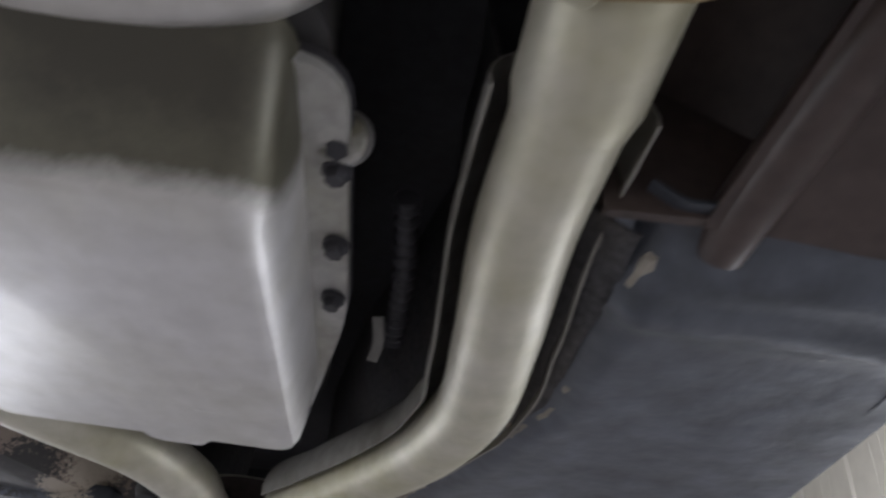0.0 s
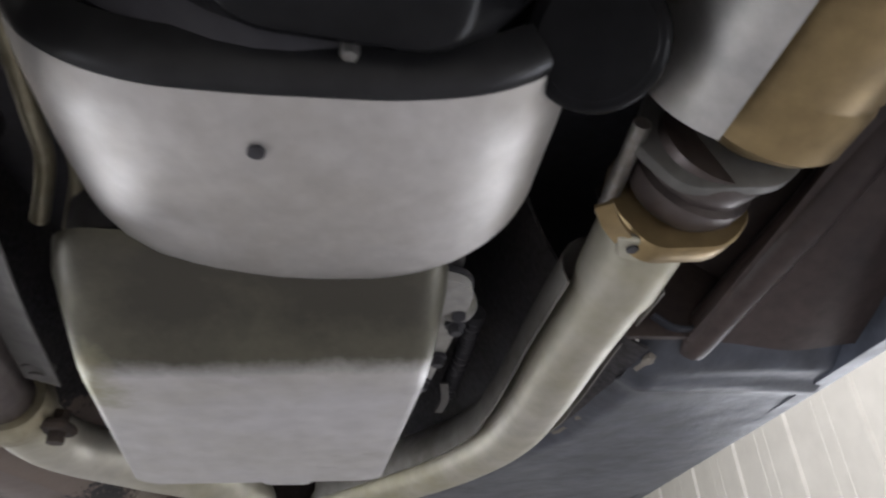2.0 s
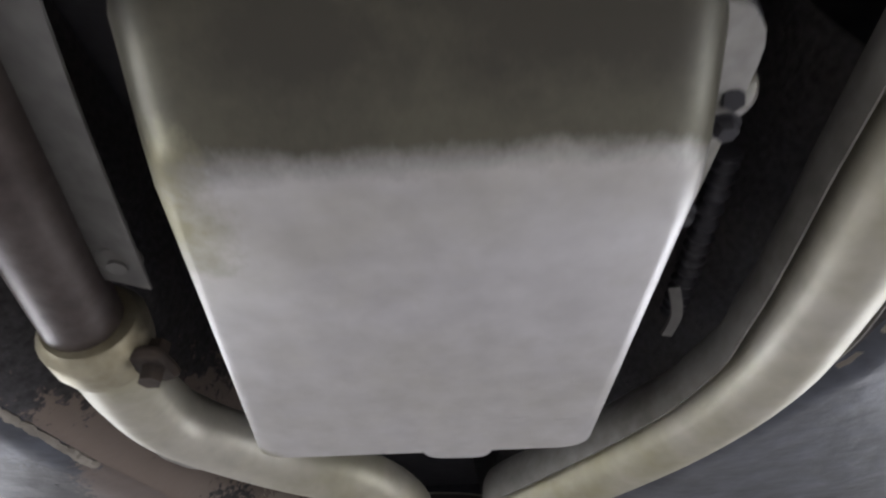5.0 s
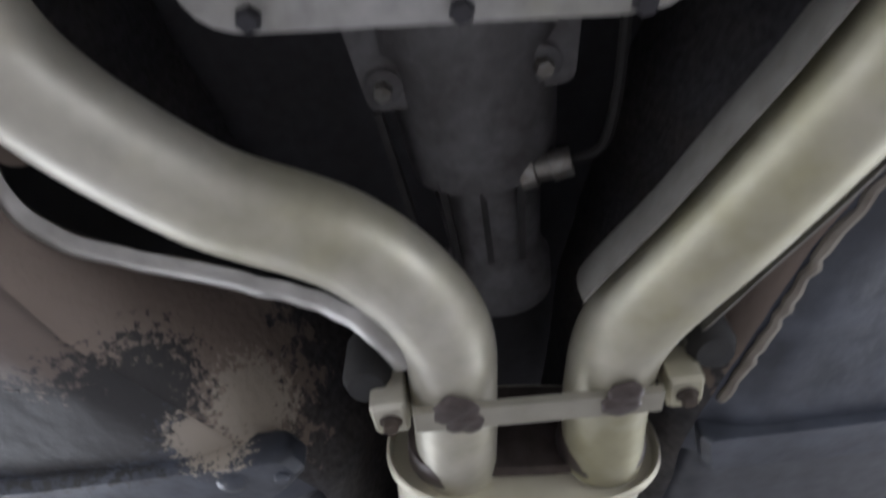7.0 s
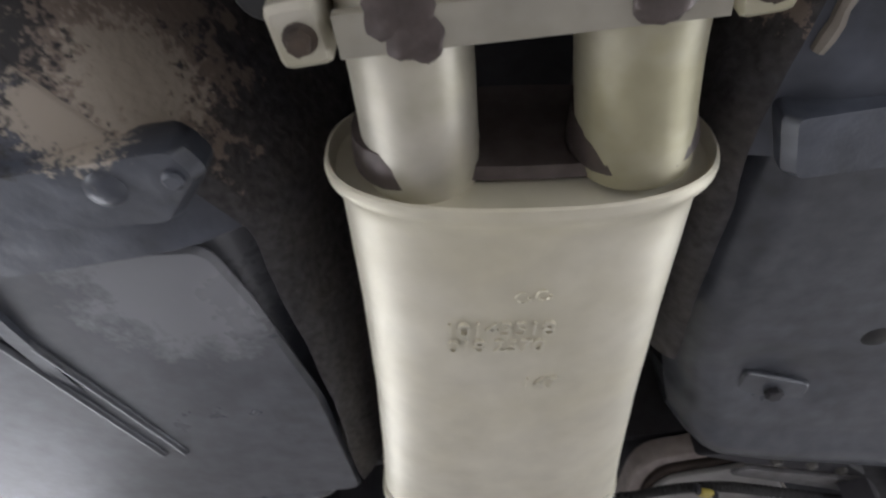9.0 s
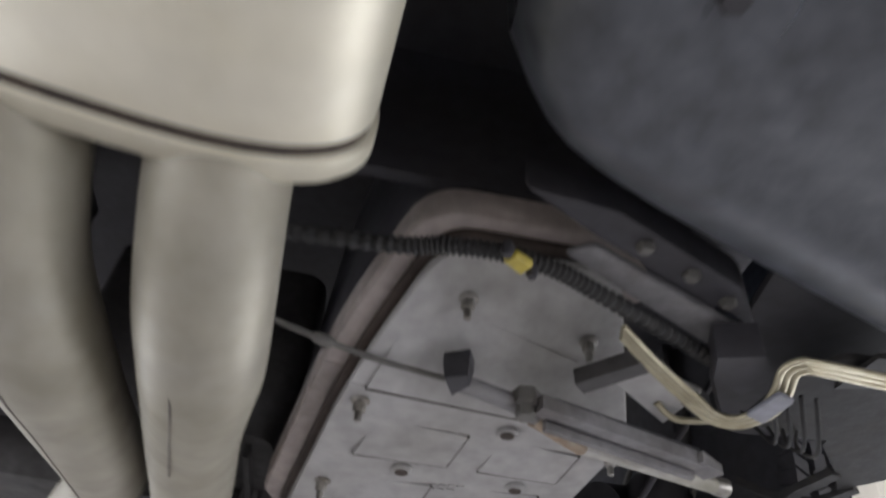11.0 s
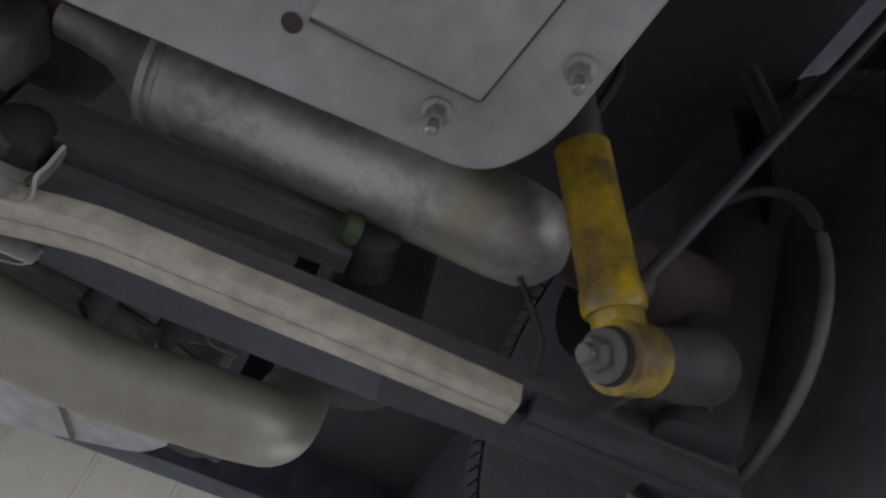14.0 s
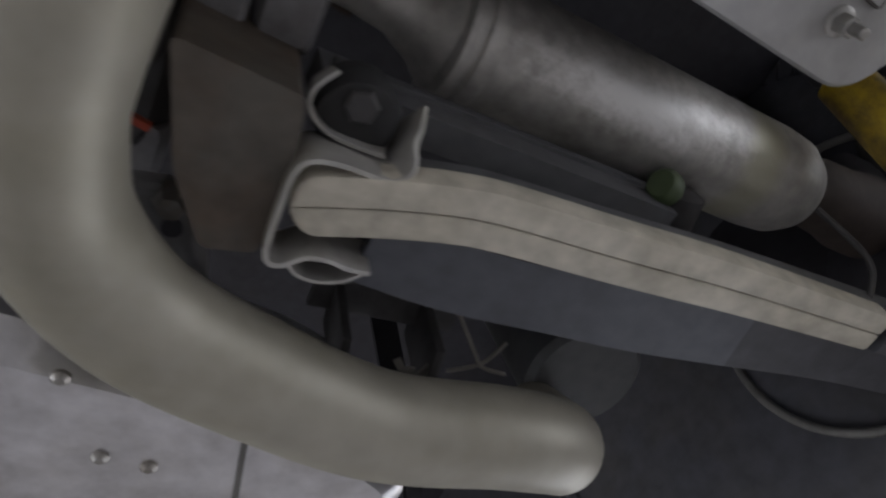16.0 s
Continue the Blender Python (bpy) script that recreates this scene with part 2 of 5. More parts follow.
patches(FLOORPAN, (0.33, 0.285, 0.235), [((-0.196, 0.322, 1.735), (0.028, 0.026, 0.05))], 190, 0.08, 2.8)
patches(TUNNEL, (0.33, 0.285, 0.235), [((-0.155, 0.318, 1.757), (0.040, 0.040, 0.040))], 190, 0.08, 2.8)
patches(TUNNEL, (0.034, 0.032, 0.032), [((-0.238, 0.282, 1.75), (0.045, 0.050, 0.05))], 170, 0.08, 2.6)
patches(SHAFT, (0.39, 0.375, 0.29), [((0.262, 1.30, 1.76), (0.012, 0.06, 0.06))], 40, 0.4, 0.9)
patches(SHAFT, (0.62, 0.61, 0.59), [((0.178, 1.290, 1.752), (0.050, 0.012, 0.02))], 150, 0.45, 2.6)
# Pale patch painted where the floor panel catches the light.
patches(FLOORREAR, (0.17, 0.175, 0.19), [((-0.20, 0.46, 1.75), (0.07, 0.07, 0.05))], 30, 0.2)

for m in (BROWNPAN, BLACK, SPRINGDARK, RUBBER, TUNNEL, SHADOWSH, CAST, SOOT, BROWNBLACK, TYRE):
    m.node_tree.nodes["Principled BSDF"].inputs["Specular IOR Level"].default_value = 0.3
GLOSS.node_tree.nodes["Principled BSDF"].inputs["Specular IOR Level"].default_value = 0.07


# ---- builders ----
# The rear axle group is drawn in a frame of its own and laid into the car by this matrix.
REAR = Matrix(((0.88639, 0.00280, -0.01546, -0.03904), (-0.00217, 0.88580, 0.03597, 0.03329), (0.01556, -0.03593, 0.88567, 0.22542), (0, 0, 0, 1)))
place = [Matrix.Identity(4)]


def part(name, bm, mat, parent=None, label="", smooth=True):
    me = bpy.data.meshes.new(name)
    bm.transform(place[0])
    bmesh.ops.recalc_face_normals(bm, faces=bm.faces[:])
    bm.to_mesh(me)
    bm.free()
    if smooth:
        me.polygons.foreach_set("use_smooth", [True] * len(me.polygons))
        me.set_sharp_from_angle(angle=radians(38))
    me.materials.append(mat)
    ob = new(name, me)
    if parent:
        ob.parent = parent
    return tagged(ob, label=label)


def thing(name, label, category, group="", kind="", at=(0, 0, 0)):
    ob = new(name)
    ob.location = place[0] @ Vector(at)
    ob.empty_display_size = 0.05
    return tagged(ob, label, category, group, kind)


def curve_points(pts, steps=8):
    pts = [Vector(p) for p in pts]
    out = []
    for i in range(len(pts) - 1):
        a, b = pts[max(i - 1, 0)], pts[i]
        c, d = pts[i + 1], pts[min(i + 2, len(pts) - 1)]
        for k in range(steps):
            t = k / steps
            out.append(0.5 * ((2 * b) + (c - a) * t + (2 * a - 5 * b + 4 * c - d) * t * t + (3 * b - a - 3 * c + d) * t ** 3))
    return out + [pts[-1]]


def sweep(path, radius, sides=20, bm=None, wall=0.0, squash=None, arc=None):
    """A tube along a path of vectors; radius a number or a function of 0..1. arc: (from, to) degrees, for an open half shell."""
    bm = bm or bmesh.new()
    n = len(path)
    up = Vector((0, 0, 1))
    rings = []
    for i, p in enumerate(path):
        d = (path[min(i + 1, n - 1)] - path[max(i - 1, 0)]).normalized()
        side = d.cross(up)
        side = side.normalized() if side.length > 1e-4 else Vector((1, 0, 0))
        over = side.cross(d).normalized()
        r = radius(i / (n - 1)) if callable(radius) else radius
        a0, a1 = arc or (0, 360)
        m = sides if arc is None else sides + 1
        rings.append([bm.verts.new(p + side * (r * math.cos(radians(a0 + (a1 - a0) * k / sides))) + over * (r * (squash or 1) * math.sin(radians(a0 + (a1 - a0) * k / sides)))) for k in range(m)])
    for a, b in zip(rings, rings[1:]):
        m = len(a)
        for k in range(m if arc is None else m - 1):
            bm.faces.new((a[k], a[(k + 1) % m], b[(k + 1) % m], b[k]))
    if arc is None:
        bm.faces.new(rings[0])
        bm.faces.new(rings[-1][::-1])
    return bm


def tube(pts, radius, sides=16, steps=8, bm=None):
    return sweep(curve_points(pts, steps), radius, sides, bm)


def rod(a, b, r, sides=16, bm=None, r2=None):
    a, b = Vector(a), Vector(b)
    return sweep([a, b], (lambda t: r + ((r2 if r2 is not None else r) - r) * t), sides, bm)


def turned(axis_from, axis_to, profile, sides=24, bm=None):
    """A lathe form: profile rows of (0..1 along the axis, radius)."""
    a, b = Vector(axis_from), Vector(axis_to)
    bm = bm or bmesh.new()
    d = (b - a).normalized()
    side = d.cross(Vector((0.3, 0.1, 1))).normalized()
    over = side.cross(d)
    rings = []
    for t, r in profile:
        p = a + (b - a) * t
        rings.append([bm.verts.new(p + (side * math.cos(2 * math.pi * k / sides) + over * math.sin(2 * math.pi * k / sides)) * max(r, 1e-4)) for k in range(sides)])
    for u, v in zip(rings, rings[1:]):
        for k in range(sides):
            bm.faces.new((u[k], u[(k + 1) % sides], v[(k + 1) % sides], v[k]))
    bm.faces.new(rings[0])
    bm.faces.new(rings[-1][::-1])
    return bm


def rounded(corners, radii, steps=5):
    """A closed outline of (x, y) with rounded corners."""
    out = []
    n = len(corners)
    for i, c in enumerate(corners):
        c = Vector(c)
        p, q = Vector(corners[i - 1]), Vector(corners[(i + 1) % n])
        r = radii[i] if isinstance(radii, (list, tuple)) else radii
        u, v = (p - c), (q - c)
        r = min(r, u.length * 0.49, v.length * 0.49)
        s, e = c + u.normalized() * r, c + v.normalized() * r
        for k in range(steps + 1):
            t = k / steps
            out.append((1 - t) ** 2 * s + 2 * t * (1 - t) * c + t * t * e)
    return out


def loft(layers, bm=None, cap=True):
    """Closed outlines of equal length, each a list of 3D points, joined in turn."""
    bm = bm or bmesh.new()
    rings = [[bm.verts.new(p) for p in layer] for layer in layers]
    for a, b in zip(rings, rings[1:]):
        n = len(a)
        for k in range(n):
            bm.faces.new((a[k], a[(k + 1) % n], b[(k + 1) % n], b[k]))
    if cap:
        bm.faces.new(rings[0])
        bm.faces.new(rings[-1][::-1])
    return bm


def slab(outline, z0, z1, edge=0.003, bm=None, tilt=None):
    """A plate over an (x, y) outline with chamfered edges."""
    cx = sum(p[0] for p in outline) / len(outline)
    cy = sum(p[1] for p in outline) / len(outline)
    h = tilt or (lambda x, y: 0.0)

    def ring(z, inset):
        out = []
        for p in outline:
            v = Vector((p[0] - cx, p[1] - cy))
            v *= max(1 - inset / max(v.length, 1e-6), 0.05)
            out.append((cx + v.x, cy + v.y, z + h(cx + v.x, cy + v.y)))
        return out
    return loft([ring(z0, edge), ring(z0 + edge, 0), ring(z1 - edge, 0), ring(z1, edge)], bm)


def box(x0, x1, y0, y1, z0, z1, edge=0.002, bm=None):
    r = min(edge * 1.5, abs(x1 - x0) * 0.3, abs(y1 - y0) * 0.3)
    return slab(rounded([(x0, y0), (x1, y0), (x1, y1), (x0, y1)], r, 2), z0, z1, min(edge, abs(z1 - z0) * 0.3), bm)


def bar(a, b, width, thick, bm=None, up=(0, 0, 1)):
    """A rectangular bar between two points."""
    a, b = Vector(a), Vector(b)
    d = (b - a).normalized()
    s = d.cross(Vector(up)).normalized() * width / 2
    o = s.cross(d).normalized() * thick / 2
    return loft([[p + s + o, p - s + o, p - s - o, p + s - o] for p in (a, b)], bm)


def ribbon(pts, width, thick, bm=None, steps=8, up=(0, 0, 1)):
    path = curve_points(pts, steps)
    bm = bm or bmesh.new()
    layers = []
    n = len(path)
    for i, p in enumerate(path):
        d = (path[min(i + 1, n - 1)] - path[max(i - 1, 0)]).normalized()
        s = d.cross(Vector(up)).normalized() * width / 2
        o = s.cross(d).normalized() * thick / 2
        layers.append([p + s + o, p - s + o, p - s - o, p + s - o])
    return loft(layers, bm)


def sheet(nx, ny, f, thick=0.003):
    """A curved sheet from f(u, v) with u and v in 0..1, thickened upward."""
    bm = bmesh.new()
    g = [[bm.verts.new(f(i / nx, j / ny)) for j in range(ny + 1)] for i in range(nx + 1)]
    for i in range(nx):
        for j in range(ny):
            bm.faces.new((g[i][j], g[i + 1][j], g[i + 1][j + 1], g[i][j + 1]))
    bmesh.ops.recalc_face_normals(bm, faces=bm.faces[:])
    geom = bmesh.ops.solidify(bm, geom=bm.faces[:] + bm.edges[:] + bm.verts[:], thickness=thick)
    return bm


def hex_bolt(name, at, down, size, length, mat, parent, stud=0.0, label=""):
    """A hexagon head with a flange, pointing along down."""
    at, down = Vector(at), Vector(down).normalized()
    bm = turned(at, at + down * size * 0.25, [(0, size * 0.78), (0.6, size * 0.78), (1, size * 0.6)], 18)
    turned(at + down * size * 0.22, at + down * (size * 0.25 + length), [(0, size * 0.55), (0.85, size * 0.55), (1, size * 0.45)], 6, bm)
    if stud:
        turned(at + down * length, at + down * (length + stud), [(0, size * 0.3), (0.93, size * 0.3), (1, size * 0.22)], 12, bm)
    return part(name, bm, mat, parent, label)


def lerp(a, b, t):
    return a + (b - a) * t


def table(rows, v):
    """Linear look-up in rows of (v, a, b, ...)."""
    if v <= rows[0][0]:
        return rows[0][1:]
    for p, q in zip(rows, rows[1:]):
        if v <= q[0]:
            t = (v - p[0]) / (q[0] - p[0])
            return tuple(lerp(a, b, t) for a, b in zip(p[1:], q[1:]))
    return rows[-1][1:]


# ---- workshop ----
part("floor", box(-6, 6, -6, 8, -0.1, 0.0), CONCRETE, None, "sealed light grey concrete workshop floor")
tagged(bpy.data.objects["floor"], category="floor", kind="structure")
part("ceiling", box(-6, 6, -6, 8, 4.6, 4.7), CEILM, None, "white panelled workshop ceiling")
tagged(bpy.data.objects["ceiling"], category="ceiling", kind="structure")


def ribbed_wall(name, length, height, m):
    """A trapezoid-ribbed metal wall along x, 0.1 thick, ribs towards -y."""
    bm = bmesh.new()
    xs, x = [], 0.0
    while x < length:
        xs += [(x, 0.0), (x + 0.30, 0.0), (x + 0.306, -0.004), (x + 0.325, -0.004), (x + 0.331, 0.0), (x + 0.44, 0.0), (x + 0.446, -0.004), (x + 0.465, -0.004), (x + 0.471, 0.0), (x + 0.74, 0.0), (x + 0.755, -0.022), (x + 0.79, -0.022), (x + 0.805, 0.0)]
        x += 0.805
    xs.append((x, 0.0))
    prof = xs + [(x, 0.1), (0.0, 0.1)]
    loft([[(px, py, z) for px, py in prof] for z in (0.0, height)], bm, cap=False)
    ob = part(name, bm, WALLM, None, "white ribbed metal workshop wall", smooth=False)
    ob.matrix_world = m
    return tagged(ob, category="wall", kind="structure")


ribbed_wall("wall_south", 12, 4.6, pose(-6, 8, 0))
ribbed_wall("wall_east", 14, 4.6, pose(3.4, 8, 0, 0, 0, -90))
ribbed_wall("wall_west", 14, 4.6, pose(-3.4, -6, 0, 0, 0, 90))
ribbed_wall("wall_north", 12, 4.6, pose(6, -6, 0, 0, 0, 180))

# ---- car underbody ----
def link(ob, parent):
    ob.parent = parent
    ob.matrix_parent_inverse = Matrix.Translation(-parent.location)
    return ob


def add(parent, name, bm, mat, label="", smooth=True):
    return link(part(name, bm, mat, None, label, smooth), parent)


# Assumed windows built round the added side lights, out of view.
def window(name, x, y, z, wide, high, turn):
    m = pose(x, y, z, 0, 0, turn)
    win = thing(name, "assumed metal-framed window round an added side light", "window", kind="structure", at=(x, y, z))
    for dx, dz, w, h in ((0, high / 2, wide + 0.16, 0.08), (0, -high / 2, wide + 0.16, 0.08), (wide / 2, 0, 0.08, high), (-wide / 2, 0, 0.08, high), (0, 0, 0.04, high)):
        ob = part("assumed_window_frame", box(dx - w / 2, dx + w / 2, -0.06, 0.03, dz - h / 2, dz + h / 2, 0.01), WHITEP)
        ob.matrix_world = m
        link(ob, win)


window("assumed_window_1", 3.30, -1.2, 1.05, 1.5, 1.7, -90)
window("assumed_window_2", -3.30, -1.2, 1.05, 1.5, 1.7, 90)
window("assumed_window_3", 3.30, 3.2, 0.95, 2.4, 1.8, -90)
window("assumed_window_4", -3.30, 3.2, 0.95, 2.4, 1.8, 90)


body = thing("car_underbody", "blue-grey painted car underbody raised on a lift, dirty along the tunnel", "car body", at=(0, 0.4, 1.8))
TUN = [(-0.9, -0.36, 0.40), (-0.30, -0.335, 0.362), (-0.18, -0.325, 0.352), (-0.05, -0.31, 0.338), (0.08, -0.285, 0.275), (0.22, -0.25, 0.205), (0.34, -0.185, 0.165), (0.42, -0.140, 0.142), (0.6, -0.148, 0.115), (0.72, -0.16, 0.116), (0.9, -0.17, 0.125)]
FLOOR_Z = 1.735


def panel(side, y0, y1, sheet_z, wave):
    def f(u, v):
        y = lerp(y0, y1, v)
        x = lerp(table(TUN, y)[1 if side > 0 else 0], 0.548 if side > 0 else -0.60, u)
        return (x, y, sheet_z(x, y, u, v) + wave * noise.noise((x * 5, y * 5, side)))
    return f


def front_z(x, y, u, v):
    ridge = -0.006 * math.exp(-((y + 0.20 - 0.02 * u) / 0.012) ** 2)
    step = 0.018 * max(0.0, min(1.0, (-0.225 - y) / 0.03))
    return FLOOR_Z + ridge + step + (0.012 * (1 - u / 0.08) if u < 0.08 else 0.0)


for s in (1, -1):
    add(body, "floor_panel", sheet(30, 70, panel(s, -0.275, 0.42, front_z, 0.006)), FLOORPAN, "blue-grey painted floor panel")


def tunnel_wall(side):
    def f(u, v):
        y = lerp(-0.255, 0.60 if side > 0 else 0.74, v)
        x = table(TUN, y)[1 if side > 0 else 0]
        reach = 0.42 if y > 0.3 else lerp(0.72, 0.42, max(0.0, (y + 0.1) / 0.4)) if y > -0.1 else 0.72
        t = u
        xx = x - side * 0.13 * reach * math.sin(t * math.pi / 2) ** 1.4
        zz = FLOOR_Z + 0.008 + 0.22 * (1 - math.cos(t * math.pi / 2))
        lump = 0.005 * noise.noise((xx * 12, y * 12, zz * 12)) + 0.0015 * noise.noise((xx * 60, y * 60, zz * 60))
        return (xx - lump * side, y, zz - 0.4 * lump)
    return f


for s in (1, -1):
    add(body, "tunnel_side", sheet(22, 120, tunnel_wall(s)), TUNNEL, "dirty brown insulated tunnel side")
# Black roof; its colour stands for the shade inside the tunnel.
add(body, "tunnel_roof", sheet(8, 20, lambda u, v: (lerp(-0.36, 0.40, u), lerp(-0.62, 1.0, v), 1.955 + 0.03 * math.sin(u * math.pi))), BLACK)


def seam(side):
    """A ragged bead of sealant along the floor's inner edge."""
    rnd = random.Random(5 + side)
    pts = []
    for k in range(90):
        y = lerp(-0.24, 0.36 if side > 0 else 0.10, k / 89)
        x = table(TUN, y)[1 if side > 0 else 0] + side * (0.006 + 0.004 * rnd.random())
        pts.append(Vector((x, y, FLOOR_Z + 0.006)))
    return sweep(pts, lambda t: 0.0035 + 0.0035 * abs(noise.noise((t * 37, side, 0))), 7)


for s in (1, -1):
    add(body, "sealant_bead", seam(s), SEALER, "ragged pale sealant bead")


def toe(side):
    def f(u, v):
        y = lerp(-0.262, -0.95, v)
        x0, x1 = (0.386, 0.555) if side > 0 else (-0.40, -0.62)
        x = lerp(x0 + side * min(0.235 * v, 0.12), x1, u)
        return (x, y, FLOOR_Z + 0.012 + 0.30 * v ** 1.05 - (0.008 * math.exp(-((u - 0.55) / 0.25) ** 2)))
    return f


for s in (1, -1):
    add(body, "toe_board", sheet(16, 20, toe(s)), BROWNPAN, "brown primed toe board")
    sg = 1 if s > 0 else -1
    ox = 0.0 if s > 0 else -0.02
    add(body, "toe_stiffener", tube([(sg * 0.402 + ox, -0.240, 1.750), (sg * 0.406 + ox, -0.262, 1.755), (sg * 0.430 + ox, -0.330, 1.780), (sg * 0.456 + ox, -0.395, 1.806), (sg * 0.50 + ox, -0.50, 1.86)], lambda t: 0.015 + 0.004 * t, 14), BROWNPAN)
    add(body, "side_liner", sheet(6, 16, lambda u, v: (lerp(table(TUN, -0.3)[1 if s > 0 else 0], (0.445 if s > 0 else -0.46) + s * 0.22 * v, u), lerp(-0.26, -0.95, v), 1.790 + 0.30 * v + 0.06 * (1 - u))), BROWNPAN)
    xa, xb = (0.540, 0.557) if s > 0 else (-0.64, -0.597)
    add(body, "sill", slab(rounded([(xa, -0.9), (xb, -0.9), (xb, 0.90), (xa, 0.93)], 0.02), 1.732, 1.92, 0.014), FLOORPAN, "blue-grey painted sill")
    # Unseen side boxes, drawn down to keep light off the toe boards.
    add(body, "front_side_shade", box(xa, xb, -2.2, -0.9, 1.71, 2.25, 0.02), FLOORPAN)
for x, y in ((0.384, -0.177), (0.463, -0.194), (0.486, -0.171), (0.46, -0.262), (0.40, -0.06), (0.33, 0.15), (-0.36, 0.07), (-0.42, -0.1), (-0.40, -0.2)):
    link(hex_bolt("floor_screw", (x, y, FLOOR_Z + 0.004 if y > -0.22 else FLOOR_Z + 0.02), (0, 0, -1), 0.006, 0.004, SEALER if y > -0.1 else BOLT, None), body)


def rear_z(x, y, u, v):
    lip = 0.07 * max(v - 0.93, 0) ** 2 / 0.0049
    bead = -0.010 * math.exp(-((v - 0.88) / 0.05) ** 2)
    dish = 0.012 * math.exp(-((x - 0.20) / 0.05) ** 2 - ((y - 0.70) / 0.04) ** 2)
    inner = 0.04 * max(0.0, 1 - u / 0.09) ** 2
    return 1.752 + lip + bead + dish + inner


def rear_panel(side):
    g = panel(side, 0.42, 0.87, rear_z, 0.004)

    def f(u, v):
        x, y, z = g(u, v)
        back = min(0.905, 0.795 + 0.36 * (abs(x) - 0.13)) - 0.03 * (1 - u) ** 9
        return (x, lerp(0.42, back, (y - 0.42) / 0.45), z)
    return f


for s in (1, -1):
    add(body, "rear_floor_panel", sheet(34, 60, rear_panel(s)), FLOORREAR, "smooth black rear floor panel")
for x, y in ((0.199, 0.688), (0.370, 0.842), (-0.30, 0.70)):
    link(hex_bolt("floor_bolt", (x, y, 1.762), (0, 0, -1), 0.013, 0.008, BOLT if x > 0.4 else BLACK, None), body)
add(body, "recess_plate", slab(rounded([(0.166, 0.687), (0.174, 0.656), (0.228, 0.684), (0.226, 0.716)], 0.006), 1.757, 1.763, 0.002), FLOORREAR)
add(body, "drain_plug", turned((0.260, 0.618, 1.757), (0.260, 0.618, 1.750), [(0, 0.012), (0.6, 0.012), (1, 0.008)]), RUBBER)
# Added sheets that close the rear bay so that little light gets in.
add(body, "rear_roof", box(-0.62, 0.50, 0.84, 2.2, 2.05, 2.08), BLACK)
add(body, "rear_shade_panel", box(-0.80, 0.80, 2.18, 2.24, 1.96, 2.5, 0.02), FLOORPAN)
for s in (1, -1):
    add(body, "side_shade_panel", box(0.76 * s - 0.02, 0.76 * s + 0.02, 0.95, 2.2, 2.27, 2.6, 0.01), FLOORPAN)
add(body, "arch_shade_panel", box(0.470, 0.478, 1.30, 2.2, 1.88, 2.3), BLACK)
add(body, "arch_shade_panel", box(-0.60, -0.59, 0.90, 2.2, 1.84, 2.3), BLACK)
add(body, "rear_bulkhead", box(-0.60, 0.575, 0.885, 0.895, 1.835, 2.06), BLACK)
# Added black panel that covers the bright gaps beside the wheel.
add(body, "gap_cover_panel", slab(rounded([(0.34, 0.87), (0.60, 0.90), (0.61, 1.06), (0.42, 1.11), (0.36, 1.02)], 0.02), 1.815, 1.822), BLACK)
add(body, "front_roof", box(-0.66, 0.62, -2.2, -0.3, 2.20, 2.23), BLACK)
# Unseen side boxes added to widen the shade under the car.
for s in (1, -1):
    add(body, "shade_body_side", box(min(0.66 * s, 0.92 * s), max(0.66 * s, 0.92 * s), -2.4, 2.7, 2.42, 2.8, 0.03), FLOORPAN)
    # Added strip that hides the bright wall behind the floor's edge.
    add(body, "toe_gap_strip", box(min(0.335 * s, 0.60 * s), max(0.335 * s, 0.60 * s), -0.268, -0.262, 1.746, 1.90), BROWNPAN)
# Unseen panel added to stop light from the front.
add(body, "front_shade_panel", box(-0.64, 0.62, -1.45, -1.40, 1.72, 2.25, 0.01), BLACK)
# Unseen slab for the car's body, there to shade the floor.
add(body, "shade_upper_body", box(-0.66, 0.64, -2.4, 2.7, 2.26, 2.7, 0.03), FLOORPAN)
add(body, "cross_rail", slab(rounded([(-0.60, 0.326), (-0.33, 0.338), (-0.143, 0.344), (-0.136, 0.362), (-0.164, 0.390), (-0.36, 0.371), (-0.60, 0.352)], 0.006), 1.722, 1.75, 0.006), FLOORPAN)
add(body, "cross_rail", slab(rounded([(0.15, 0.385), (0.575, 0.385), (0.575, 0.425), (0.155, 0.425)], 0.006), 1.724, 1.75, 0.006), FLOORPAN)
add(body, "floor_pressing", slab(rounded([(-0.60, 0.372), (-0.388, 0.395), (-0.266, 0.416), (-0.172, 0.430), (-0.163, 0.481), (-0.154, 0.60), (-0.165, 0.76), (-0.60, 0.76)], 0.012), 1.741, 1.750, 0.004), FLOORREAR, "smooth blue-grey pressed floor")
for k in (0, 1):
    add(body, "pressed_rib", tube([(-0.378 + 0.020 * k, 0.405, 1.742), (-0.350 + 0.020 * k, 0.50, 1.741), (-0.315 + 0.020 * k, 0.66, 1.742)], 0.004, 10), FLOORREAR)
for x in (-0.191, -0.153):
    add(body, "rail_rivet", turned((x, 0.361, 1.723), (x, 0.361, 1.718), [(0, 0.012 if x < -0.17 else 0.006), (0.6, 0.010 if x < -0.17 else 0.006), (1, 0.004)]), FLOORPAN)
add(body, "floor_rib", bar((-0.335, 0.385, 1.737), (-0.335, 0.62, 1.75), 0.012, 0.012), FLOORPAN)
rnd = random.Random(11)
